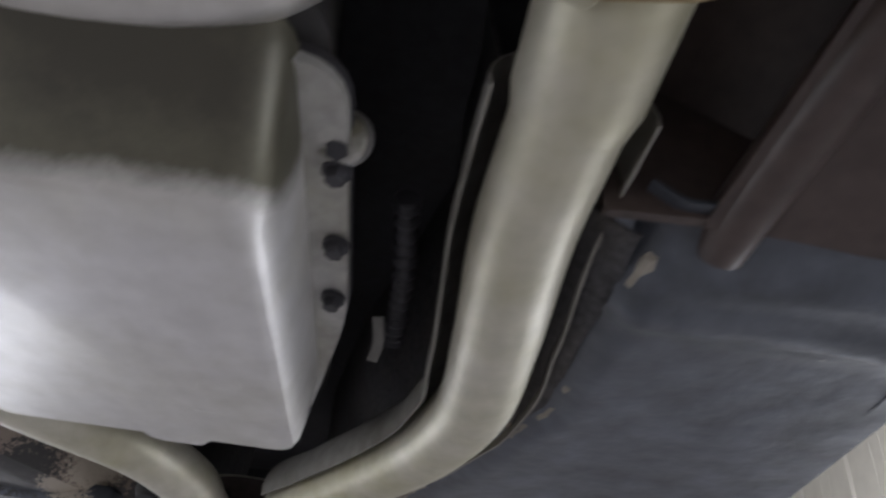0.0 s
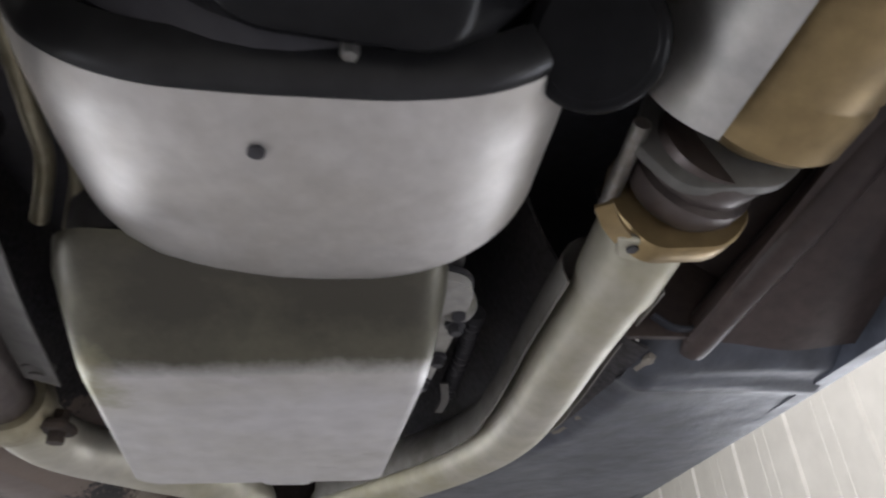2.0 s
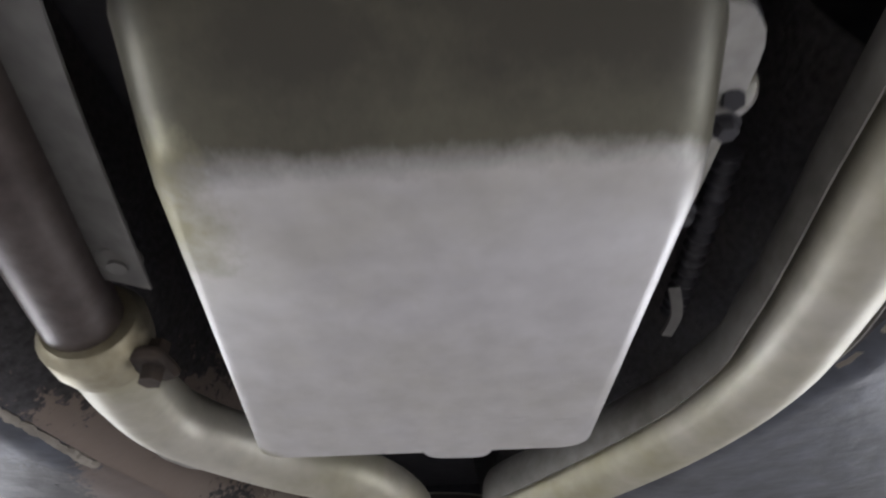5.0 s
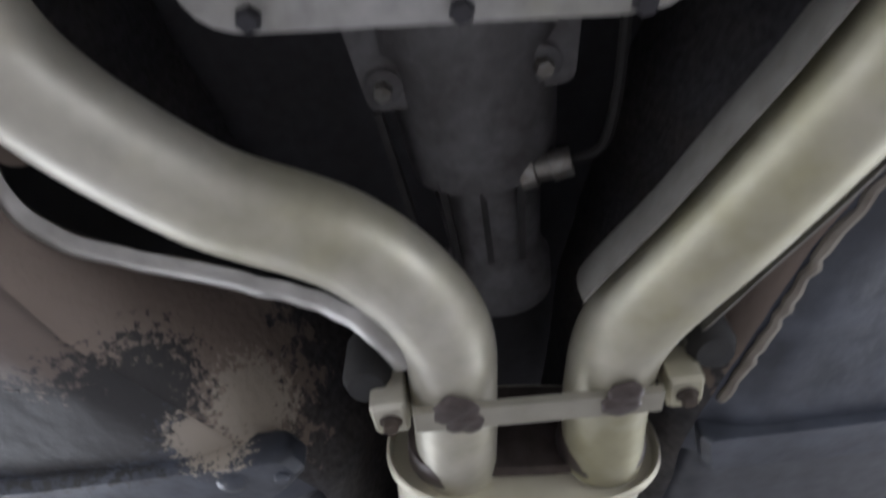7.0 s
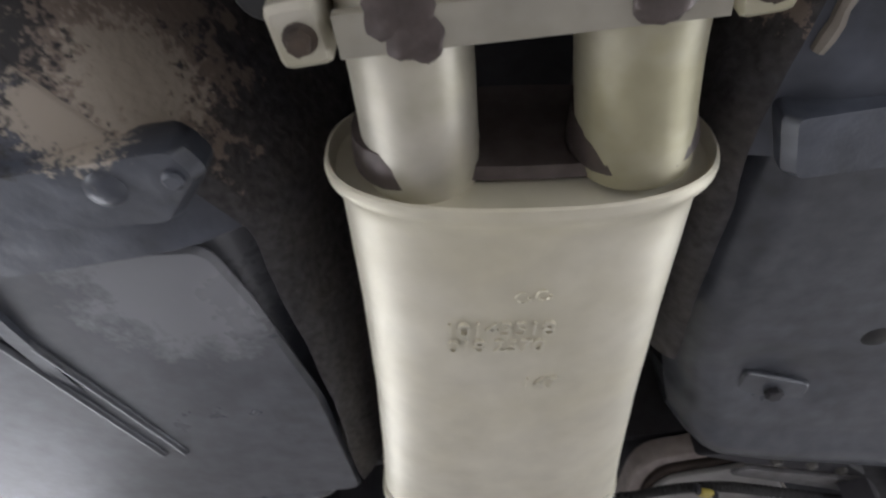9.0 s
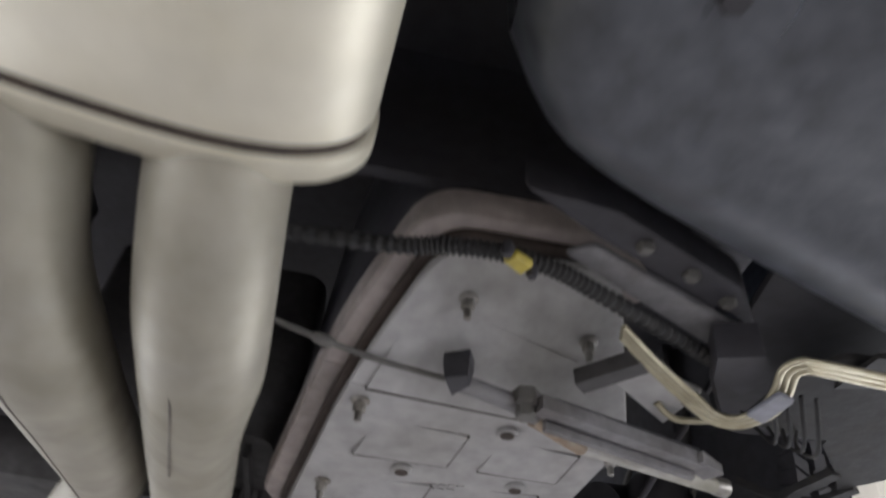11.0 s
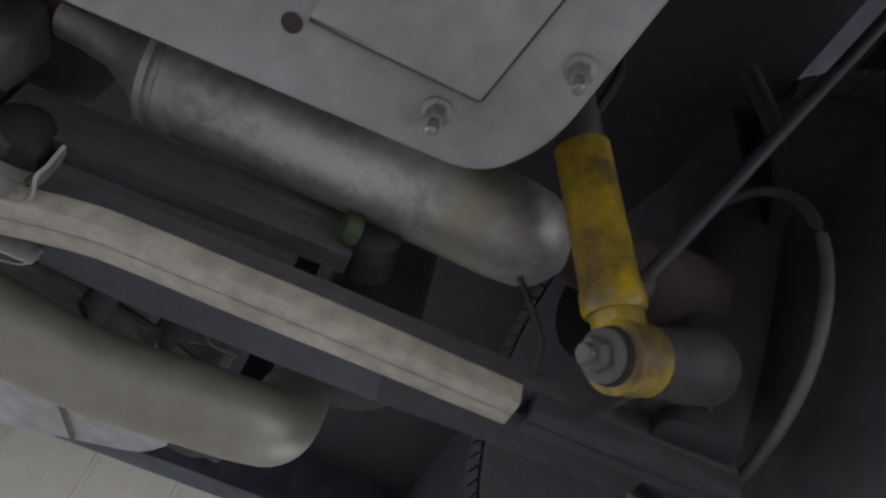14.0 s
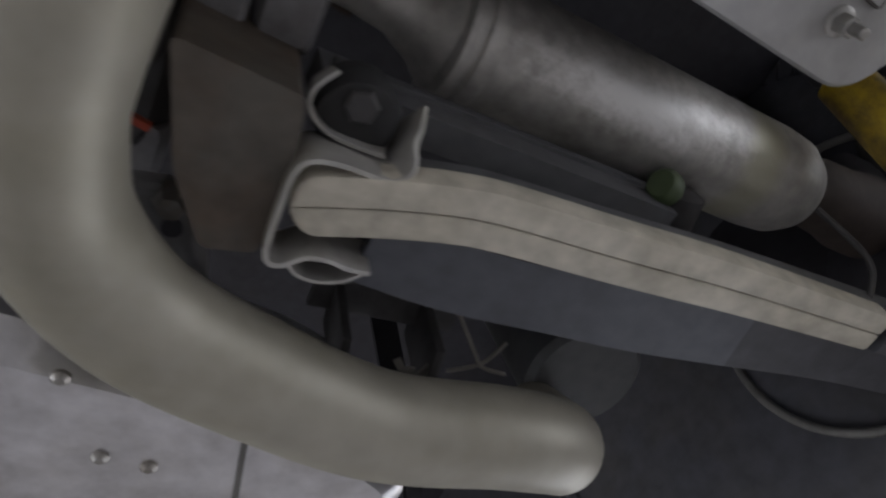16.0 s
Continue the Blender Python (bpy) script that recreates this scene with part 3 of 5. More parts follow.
for k in range(26):
    x, y = rnd.uniform(-0.5, -0.30), rnd.uniform(0.0, 0.33)
    if k % 2:
        x, y = rnd.uniform(0.36, 0.53), rnd.uniform(-0.15, 0.30)
    if x > 0 and x < table(TUN, y)[1] + 0.02 or x < 0 and x > table(TUN, y)[0] - 0.02:
        continue
    bm = bmesh.new()
    a = rnd.uniform(0, 3)
    n = rnd.randint(4, 7)
    path = [Vector((x + i * 0.006 * math.cos(a) * rnd.uniform(0.6, 1.2), y + i * 0.004 * math.sin(a), FLOOR_Z + 0.001)) for i in range(n)]
    add(body, "paint_run", sweep(path, lambda t: 0.0035 * math.sin(0.3 + t * 2.5), 6, bm), FLOORPAN)

# ---- transmission ----
gearbox = thing("transmission", "dirty cast aluminium gearbox with a bolted oil pan", "transmission", at=(0.03, -0.2, 1.8))


def ring3(corners, radii, z, steps=6):
    return [(p.x, p.y, z) for p in rounded(corners, radii, steps)]


RAD = [0.03, 0.03, 0.022, 0.022]
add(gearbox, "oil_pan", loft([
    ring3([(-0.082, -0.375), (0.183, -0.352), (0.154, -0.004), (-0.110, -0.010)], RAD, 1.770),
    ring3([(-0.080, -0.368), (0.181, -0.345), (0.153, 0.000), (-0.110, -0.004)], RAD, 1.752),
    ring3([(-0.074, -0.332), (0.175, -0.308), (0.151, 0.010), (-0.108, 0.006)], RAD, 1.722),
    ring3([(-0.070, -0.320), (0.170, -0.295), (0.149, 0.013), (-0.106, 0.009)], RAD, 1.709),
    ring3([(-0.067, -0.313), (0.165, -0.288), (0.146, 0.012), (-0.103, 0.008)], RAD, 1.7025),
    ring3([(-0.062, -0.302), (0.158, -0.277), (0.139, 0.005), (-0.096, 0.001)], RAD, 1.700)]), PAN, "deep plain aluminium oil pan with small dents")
add(gearbox, "pan_drain_bulge", loft([ring3([(0.008, -0.030), (0.086, -0.028), (0.074, 0.024), (0.022, 0.022)], 0.012, z) for z in (1.720, 1.706)] + [ring3([(0.014, -0.030), (0.080, -0.028), (0.071, 0.020), (0.025, 0.018)], 0.012, 1.7006)]), PAN)
for x, y, w in ((0.091, -0.053, 0.010), (0.126, -0.046, 0.008), (0.100, -0.095, 0.007), (0.132, -0.100, 0.007)):
    bmd = bmesh.new()
    sweep([Vector((x - w, y, 1.7003)), Vector((x, y + 0.001, 1.7001)), Vector((x + w, y, 1.7003))], 0.0006, 6, bmd)
    sweep([Vector((x - w, y - 0.007, 1.7003)), Vector((x - w, y, 1.7001))], 0.0005, 6, bmd)
    add(gearbox, "pan_dent", bmd, PAN)
FLANGE = [(-0.074, -0.340), (0.205, -0.330), (0.186, -0.108), (0.132, 0.077), (-0.112, 0.050)]
add(gearbox, "pan_flange", loft([ring3(FLANGE, 0.035, z) for z in (1.7600, 1.768)]), ALU, "oil pan flange")
add(gearbox, "gasket", loft([ring3([(p[0] * 1.006, p[1] - 0.001) for p in FLANGE], 0.035, z) for z in (1.7685, 1.773)]), BLACK)
for x, y in ((0.194, -0.262), (0.187, -0.196), (0.179, -0.136)):
    bmb = turned((x, y, 1.759), (x, y, 1.756), [(0, 0.0085), (1, 0.0085)], 16)
    turned((x, y, 1.7565), (x, y, 1.749), [(0, 0.0062), (0.8, 0.0062), (1, 0.005)], 6, bmb)
    add(gearbox, "pan_bolt", bmb, BLACK if x > 0.15 else BOLT, "dark flange bolt")
add(gearbox, "gearbox_case", loft([ring3([(-0.080, -0.365), (0.196, -0.355), (0.16, -0.03), (-0.105, -0.04)], 0.03, 1.776), ring3([(-0.085, -0.37), (0.185, -0.36), (0.14, 0.06), (-0.08, 0.05)], 0.03, 1.84), ring3([(-0.08, -0.40), (0.18, -0.38), (0.10, 0.12), (-0.06, 0.11)], 0.03, 1.93)]), CAST)
add(gearbox, "shift_linkage", ribbon([(0.206, -0.10, 1.770), (0.208, -0.085, 1.758), (0.203, -0.066, 1.752)], 0.008, 0.003), SHADOWSH, "small steel shift lever")
add(gearbox, "linkage_spring", tube([(0.225, -0.20, 1.80), (0.222, -0.12, 1.79), (0.214, -0.06, 1.775)], lambda t: 0.008 + 0.0018 * math.sin(t * 90), 12, 30), BLACK)
add(gearbox, "pan_clip", slab(rounded([(-0.062, -0.345), (-0.036, -0.345), (-0.040, -0.306), (-0.054, -0.306)], 0.006), 1.748, 1.752), PAN)
tail = loft([ring3([(-0.058, 0.08), (0.100, 0.08), (0.090, 0.16), (-0.050, 0.16)], 0.01, 1.865 + 0.0 * k) for k in (0,)] + [ring3([(-0.065, 0.06), (0.110, 0.06), (0.10, 0.17), (-0.058, 0.17)], 0.012, 1.93)])
add(gearbox, "mount_pad", tail, LUGGREY)
for x, y in ((-0.078, 0.046), (0.02, 0.058), (0.105, 0.068)):
    add(gearbox, "pan_bolt", turned((x, y, 1.760), (x, y, 1.753), [(0, 0.0065), (0.6, 0.0065), (1, 0.005)], 6), BLACK)
add(gearbox, "tail_housing", turned((0.022, 0.02, 1.915), (0.024, 0.36, 1.890), [(0, 0.075), (0.3, 0.072), (0.33, 0.064), (0.62, 0.056), (0.64, 0.044), (0.86, 0.038), (0.9, 0.045), (1, 0.044)], 28), LUGGREY)
for x in (-0.037, 0.069):
    add(gearbox, "mount_boss", turned((x, 0.141, 1.873), (x, 0.141, 1.858), [(0, 0.014), (0.8, 0.013), (1, 0.009)]), LUGGREY)
    add(gearbox, "mount_bolt", turned((x, 0.141, 1.858), (x, 0.141, 1.850), [(0, 0.007), (1, 0.006)], 6), BOLT)
for k in range(4):
    add(gearbox, "casting_rib", bar((-0.045 + 0.032 * k, 0.16, 1.868), (-0.032 + 0.025 * k, 0.30, 1.858), 0.005, 0.014), CAST)
add(gearbox, "speed_sensor", turned((0.048, 0.225, 1.862), (0.085, 0.218, 1.858), [(0, 0.014), (0.3, 0.014), (0.32, 0.010), (0.6, 0.010), (0.62, 0.012), (1, 0.011)]), BOLT, "small steel speed sensor")
link(part("sensor_cable", tube([(0.085, 0.218, 1.858), (0.11, 0.20, 1.855), (0.125, 0.12, 1.87), (0.13, 0.02, 1.89)], 0.004, 8), RUBBER), gearbox)


def cover(u, v):
    a = radians(lerp(-86.0, 86.0, u))
    dx = 0.155 * math.copysign(abs(math.sin(a)) ** 0.6667, a)
    h = 0.11 * (1 - math.cos(a) ** 0.6667)
    rear = -0.326 - 0.040 * (abs(dx) / 0.14) ** 2.5
    y = lerp(rear, -0.513, v)
    roll = max(0.0, 1 - v / 0.14)
    lip = max(0.0, (v - 0.70) / 0.30)
    dent = 0.0010 * noise.noise((dx * 22, y * 22, 2)) + 0.0020 * math.exp(-((dx + 0.070) / 0.016) ** 2 - ((y + 0.405) / 0.02) ** 2)
    dent += 0.0007 * noise.noise((dx * 90, y * 50, 5)) * math.exp(-((y + 0.375) / 0.02) ** 2)
    z = 1.7495 + h + 0.034 * (1 - math.sqrt(max(1 - roll ** 2, 0.0))) + 0.006 * lip ** 3 - 0.002 * math.sin(math.pi * v) + dent
    return (0.084 + dx, y, z)


add(gearbox, "converter_cover", sheet(72, 44, cover, 0.003), COVER, "shiny pressed steel converter cover with a drain hole")
add(gearbox, "cover_hole", turned((0.0615, -0.4800, 1.7560), (0.0615, -0.4800, 1.7468), [(0, 0.0046), (1, 0.0046)], 20), BLACK)
add(gearbox, "bell_housing", turned((0.074, -0.545, 1.939), (0.074, -0.36, 1.939), [(0, 0.150), (0.1, 0.168), (0.9, 0.168), (1, 0.145)], 56), BLACK)


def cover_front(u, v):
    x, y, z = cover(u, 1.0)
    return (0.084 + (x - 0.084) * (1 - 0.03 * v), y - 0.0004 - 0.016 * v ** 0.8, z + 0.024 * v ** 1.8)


# The band below the sump is coloured dark for the shade there.
add(gearbox, "cover_front", sheet(60, 10, cover_front, 0.003), SHADEDSTEEL, "rolled front of the cover, darkened for shade")
for x, y, z in ((-0.076, -0.294, 1.782), (-0.03, -0.405, 1.79)):
    o = hex_bolt("case_bolt", (x, y, z), (0.1, -0.5, -1), 0.009, 0.010, BOLT, None)
    link(o, gearbox)

BOSS = Vector((0.195, -0.280, 1.765))
add(gearbox, "pan_boss", turned(BOSS + Vector((0, 0.012, 0.012)), BOSS, [(0, 0.016), (0.7, 0.016), (0.9, 0.0145), (1, 0.012)], 26), PAN, "bright corner boss with a dark bolt")
add(gearbox, "boss_bolt", turned(BOSS + Vector((0, 0.010, 0.002)), BOSS + Vector((0, 0.002, -0.008)), [(0, 0.0065), (1, 0.006)], 6), BLACK)
for p in ((-0.074, -0.330, 1.770), (-0.040, -0.326, 1.768)):
    add(gearbox, "corner_lug", turned(Vector(p) + Vector((0, 0.008, 0.012)), Vector(p), [(0, 0.013), (0.8, 0.013), (1, 0.009)], 20), LIP)
cooler = thing("cooler_pipes", "pair of pale plated cooler pipes held by a clip", "pipe", at=(-0.08, -0.42, 1.82))
for dx, dy in ((0.0, 0.0), (0.017, 0.006)):
    add(cooler, "cooler_pipe", tube([(-0.050 + dx, -0.72, 1.83), (-0.062 + dx, -0.58, 1.825), (-0.080 + dx, -0.43 + dy, 1.815), (-0.086 + dx, -0.385 + 2 * dy, 1.812), (-0.104 + dx, -0.335 + 2 * dy, 1.800)], 0.0062, 12), PLATED)
add(cooler, "pipe_clip", box(-0.074, -0.044, -0.565, -0.553, 1.815, 1.835), BLACK)
hose = thing("corrugated_hose", "black corrugated plastic wiring hose", "hose", at=(-0.12, -0.5, 1.83))
add(hose, "hose_wall", tube([(-0.058, -0.548, 1.850), (-0.079, -0.513, 1.845), (-0.105, -0.467, 1.840), (-0.142, -0.385, 1.850)], lambda t: 0.0125 + 0.0016 * math.sin(t * 230), 14, 60), RUBBER)

add(hose, "end_cuff", rod((-0.142, -0.385, 1.850), Vector((-0.142, -0.385, 1.850)) + Vector((-0.004, 0.02, 0.008)), 0.0155, 18), RUBBER, "smooth black end cuff")

# ---- engine ----
engine = thing("engine", "black painted engine with a glossy oil filter", "engine", at=(0.085, -0.8, 1.85))
add(engine, "sump", loft([ring3([(-0.02, -1.3), (0.215, -1.3), (0.205, -0.512), (0.0, -0.518)], 0.04, 1.815), ring3([(0.0, -1.3), (0.200, -1.3), (0.186, -0.520), (0.022, -0.532)], 0.035, 1.788), ring3([(0.010, -1.3), (0.190, -1.3), (0.163, -0.530), (0.046, -0.543)], 0.028, 1.768), ring3([(0.014, -1.29), (0.186, -1.29), (0.157, -0.536), (0.050, -0.548)], 0.026, 1.7645)]), GLOSS, "black enamelled sump")
add(engine, "sump_flange", loft([ring3([(-0.045, -1.3), (0.225, -1.3), (0.215, -0.535), (-0.02, -0.535)], 0.04, z) for z in (1.815, 1.823)]), BLACK)
add(engine, "block", box(-0.06, 0.25, -1.35, -0.535, 1.823, 2.18, 0.02), BLACK)
o = hex_bolt("sump_bolt", (0.1075, -0.5285, 1.786), (0, 0.02, -1), 0.009, 0.016, BOLT, None, 0.0, "steel sump bolt")
link(o, engine)
add(engine, "oil_filter", turned((0.266, -0.464, 1.870), (0.230, -0.532, 1.786), [(0, 0.037), (0.90, 0.037), (0.94, 0.0375), (0.97, 0.036), (0.985, 0.033), (0.99, 0.031), (1, 0.030)], 44), GLOSS, "glossy black oil filter can")
o = hex_bolt("engine_bolt", (-0.0380, -0.5140, 1.842), (0.1, 0.1, -1), 0.0125, 0.010, PLATED, None, 0.0, "yellow plated bolt")
link(o, engine)
add(engine, "engine_bracket", slab(rounded([(-0.058, -0.544), (-0.018, -0.544), (-0.020, -0.496), (-0.056, -0.496)], 0.012), 1.843, 1.86), CAST)

# ---- exhaust ----
exhaust = thing("exhaust_system", "aluminised twin-pipe exhaust with a central catalytic converter, heat-stained", "exhaust", at=(0.02, 0.3, 1.74))
PR = 0.0295
RIGHT = [(0.322, -0.375, 1.790), (0.312, -0.315, 1.770), (0.298, -0.235, 1.754), (0.292, -0.13, 1.744), (0.281, -0.03, 1.740), (0.238, 0.070, 1.738), (0.164, 0.178, 1.738), (0.100, 0.258, 1.737), (0.084, 0.32, 1.736), (0.080, 0.40, 1.735)]
LEFT = [(-0.188, -0.115, 1.744), (-0.200, -0.035, 1.749), (-0.196, 0.050, 1.755), (-0.137, 0.130, 1.755), (-0.060, 0.177, 1.747), (-0.019, 0.238, 1.738), (-0.020, 0.31, 1.735), (-0.030, 0.40, 1.735)]
add(exhaust, "down_pipe", tube(RIGHT, PR, 28, 10), PIPE, "heat-stained aluminised down pipe")
add(exhaust, "down_pipe", tube(LEFT, PR, 28, 10), PIPE, "yellowed aluminised down pipe")


def shell(pts, r, a0, a1, name, mat, lift=0.0, ragged=0.0, label=""):
    path = curve_points([(x, y, z + lift) for x, y, z in pts], 10)
    n = len(path)
    bm = bmesh.new()
    sweep(path, (lambda t: r + ragged * noise.noise((t * 9, r * 50, 1))), 14, bm, arc=(a0, a1))
    bmesh.ops.recalc_face_normals(bm, faces=bm.faces[:])
    bmesh.ops.solidify(bm, geom=bm.faces[:] + bm.edges[:] + bm.verts[:], thickness=0.0015)
    return add(exhaust, name, bm, mat, label)


shell(RIGHT[1:8], 0.043, -14, 194, "pipe_heat_shield", LIP, 0.004, 0.004, "dull heat shield behind the down pipe")
EDGE = curve_points([(-0.052, 0.268, 1.728), (-0.066, 0.240, 1.734), (-0.088, 0.226, 1.744), (-0.112, 0.216, 1.750), (-0.140, 0.205, 1.755), (-0.170, 0.195, 1.760), (-0.200, 0.184, 1.763), (-0.235, 0.157, 1.761), (-0.258, 0.125, 1.770), (-0.270, 0.092, 1.800)], 8)


def along(v):
    k = v * (len(EDGE) - 1)
    i = min(int(k), len(EDGE) - 2)
    a, b = Vector(EDGE[i]), Vector(EDGE[i + 1])
    side = Vector((b.y - a.y, a.x - b.x, 0)).normalized()
    return a.lerp(b, k - i), side if side.y < 0 or side.x > 0 else -side


def shield_lip(u, v):
    p, side = along(v)
    wave = 0.0012 * noise.noise((v * 14, 3, 0))
    p = p + side * (u * 0.0160 + wave) + Vector((0, 0, -0.003 * math.sin(u * math.pi) + wave))
    return (p.x, p.y, p.z)


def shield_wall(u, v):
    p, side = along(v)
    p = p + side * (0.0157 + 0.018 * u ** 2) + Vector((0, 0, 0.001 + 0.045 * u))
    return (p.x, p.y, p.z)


add(exhaust, "pipe_heat_shield", sheet(6, 70, shield_lip, 0.0012), SHIELD, "bright rolled lip of the pipe's heat shield")
# Dark sheet whose colour stands for the shade between lip and pipe.
add(exhaust, "heat_shield_wall", sheet(6, 70, shield_wall, 0.0012), SHADEDSTEEL, "inner wall of the heat shield, darkened for the gap's shade")

def oval(y, cx, w, h, z, n=56):
    out = []
    for k in range(n):
        c, s2 = math.cos(2 * math.pi * k / n), math.sin(2 * math.pi * k / n)
        out.append((cx + w * math.copysign(abs(c) ** 0.75, c), y, z + h * math.copysign(abs(s2) ** 0.85, s2)))
    return out


place[0] = Matrix.Translation((0.022, 0.395, 0)) @ Matrix.Rotation(radians(9), 4, "Z") @ Matrix.Translation((-0.022, -0.395, 0))
conv = []
for y, w, h in ((0.396, 0.0985, 0.0495), (0.390, 0.100, 0.0515), (0.388, 0.1015, 0.0528), (0.389, 0.1030, 0.0542), (0.393, 0.1040, 0.0550), (0.397, 0.1034, 0.0545), (0.402, 0.0990, 0.051), (0.409, 0.0978, 0.0465), (0.418, 0.0975, 0.0435), (0.44, 0.097, 0.046), (0.50, 0.096, 0.050), (0.60, 0.097, 0.052), (0.70, 0.101, 0.052), (0.752, 0.1045, 0.050), (0.757, 0.1045, 0.0495), (0.759, 0.102, 0.047), (0.763, 0.102, 0.047), (0.765, 0.107, 0.0505), (0.778, 0.108, 0.049), (0.783, 0.105, 0.045)):
    conv.append(oval(y, 0.022, w, h, 1.745))
add(exhaust, "catalytic_converter", loft(conv), CONV, "oval aluminised catalytic converter shell with stamped marks")
add(exhaust, "converter_end", loft([oval(y, 0.022, w, h, 1.745) for y, w, h in ((0.400, 0.100, 0.0505), (0.397, 0.099, 0.0490))]), RUST, "browned converter end cap")
# Extra cap, set higher to hide the bright top rim from the camera.
add(exhaust, "converter_end", loft([oval(y, 0.022, w, h, 1.759) for y, w, h in ((0.393, 0.088, 0.040), (0.3865, 0.084, 0.037))]), RUST)
add(exhaust, "converter_end", loft([oval(y, 0.022, w, h, 1.745) for y, w, h in ((0.784, 0.098, 0.040), (0.795, 0.088, 0.032))]), CONV)
add(exhaust, "end_seam", loft([oval(y, 0.022, w, h, 1.745) for y, w, h in ((0.7575, 0.1036, 0.0487), (0.7640, 0.1040, 0.0489))]), SOOT, "dark joint line round the converter end")
place[0] = Matrix.Identity(4)
for x in (-0.030, 0.080):
    add(exhaust, "weld_collar", turned((x, 0.366 + 0.12 * x - 0.006, 1.738), (x, 0.388 + 0.12 * x - 0.004, 1.740), [(0, 0.0297), (0.3, 0.0315), (0.8, 0.0335), (1, 0.031)]), RUST, "rusty weld collar")
REARL = [(-0.082, 0.775, 1.730), (-0.083, 0.80, 1.705), (-0.082, 0.84, 1.682), (-0.082, 0.90, 1.676), (-0.095, 1.00, 1.692), (-0.12, 1.20, 1.722), (-0.19, 1.36, 1.755), (-0.26, 1.46, 1.78)]
REARR = [(0.004, 0.785, 1.730), (0.005, 0.81, 1.705), (0.005, 0.85, 1.682), (0.001, 0.90, 1.678), (-0.010, 0.96, 1.688), (-0.024, 1.04, 1.700), (-0.038, 1.16, 1.706), (-0.049, 1.27, 1.700), (-0.0515, 1.328, 1.687), (-0.0475, 1.362, 1.685), (-0.0365, 1.390, 1.685), (-0.008, 1.418, 1.685), (0.038, 1.437, 1.685), (0.102, 1.453, 1.685), (0.165, 1.449, 1.686), (0.198, 1.452, 1.690), (0.214, 1.462, 1.700), (0.218, 1.478, 1.730)]
add(exhaust, "rear_pipe", tube(REARL, 0.0325, 28, 10), REARP)
add(exhaust, "rear_pipe", tube(REARR, lambda t: table([(0, 0.0325), (0.35, 0.0325), (0.5, 0.0250), (1, 0.0245)], t)[0], 32, 12), REARP, "long rear exhaust pipe swept towards the silencer")
for pts in (REARL, REARR):
    path = [Vector(p) + Vector((-0.006, 0, -0.0320)) for p in curve_points(pts[2:6], 10)]
    add(exhaust, "pipe_seam", sweep(path, 0.0007, 6), RUST)
# clamp bar with two hanger nuts
add(exhaust, "clamp_bar", bar((-0.044, 0.2920, 1.7060), (0.112, 0.3035, 1.7080), 0.019, 0.006), REARP)
for x, y, z in ((-0.059, 0.291, 1.7170), (0.128, 0.305, 1.7200)):
    add(exhaust, "hanger_block", box(x - 0.012, x + 0.011, y - 0.015, y + 0.014, z - 0.011, z + 0.02, 0.003), PIPE)
    o = hex_bolt("hanger_nut", (x, y, z - 0.010), (0, 0, -1), 0.0095, 0.006, SOOT, None)
    link(o, exhaust)
def scale_blob(x, y, z, rx, ry, rz, seed):
    """A lump of rust scale grown over the clamp."""
    bm = bmesh.new()
    bmesh.ops.create_uvsphere(bm, u_segments=28, v_segments=18, radius=1.0)
    for v in bm.verts:
        k = 1 + 0.28 * noise.noise(v.co * 1.6 + Vector((seed, 0, 0))) + 0.10 * noise.noise(v.co * 6)
        v.co = Vector((x + v.co.x * rx * k, y + v.co.y * ry * k, z + v.co.z * rz * k))
    return bm


for x, y, rx, ry in ((-0.017, 0.286, 0.014, 0.013), (-0.013, 0.298, 0.012, 0.011), (0.085, 0.300, 0.013, 0.011), (0.088, 0.290, 0.011, 0.011)):
    add(exhaust, "rust_lump", scale_blob(x, y, 1.7045, rx, ry, 0.0034, x * 40), RUST, "dark rust lump on the clamp")
for x, y in ((-0.072, 0.275), (0.148, 0.285)):
    add(exhaust, "rubber_hanger", turned((x, y, 1.722), (x, y + 0.01, 1.80), [(0, 0.012), (0.1, 0.016), (0.5, 0.016), (0.55, 0.012), (1, 0.014)]), RUBBER)
# stamped marks on the shell: writing that reads, and bars
def stamp(text, x, y, size):
    cu = bpy.data.curves.new("stamp_text", "FONT")
    cu.body, cu.size, cu.extrude, cu.align_x = text, size, 0.0011, "CENTER"
    ob = new("stamp_text", cu)
    dg = bpy.context.evaluated_depsgraph_get()
    me = bpy.data.meshes.new_from_object(ob.evaluated_get(dg))
    bpy.data.objects.remove(ob)
    me.materials.append(CONV)
    st = new("stamped_number", me)
    st.matrix_world = pose(x, y, 1.745 - table([(0.44, 0.046), (0.50, 0.050), (0.60, 0.052)], y)[0] - 0.0003, 180, 0, 9)
    st.parent = exhaust
    st.matrix_parent_inverse = Matrix.Translation(-exhaust.location)
    return st


stamp("10143518", -0.004, 0.488, 0.0165)
stamp("018 2370", -0.008, 0.502, 0.0155)
stamp("147", 0.014, 0.545, 0.0155)
for k in range(2):
    add(exhaust, "stamped_mark", sweep([Vector((0.013 + 0.012 * k + 0.0038 * math.cos(a / 4), 0.460 + 0.0038 * math.sin(a / 4), 1.6974)) for a in range(0, 22)], 0.0009, 6), CONV)
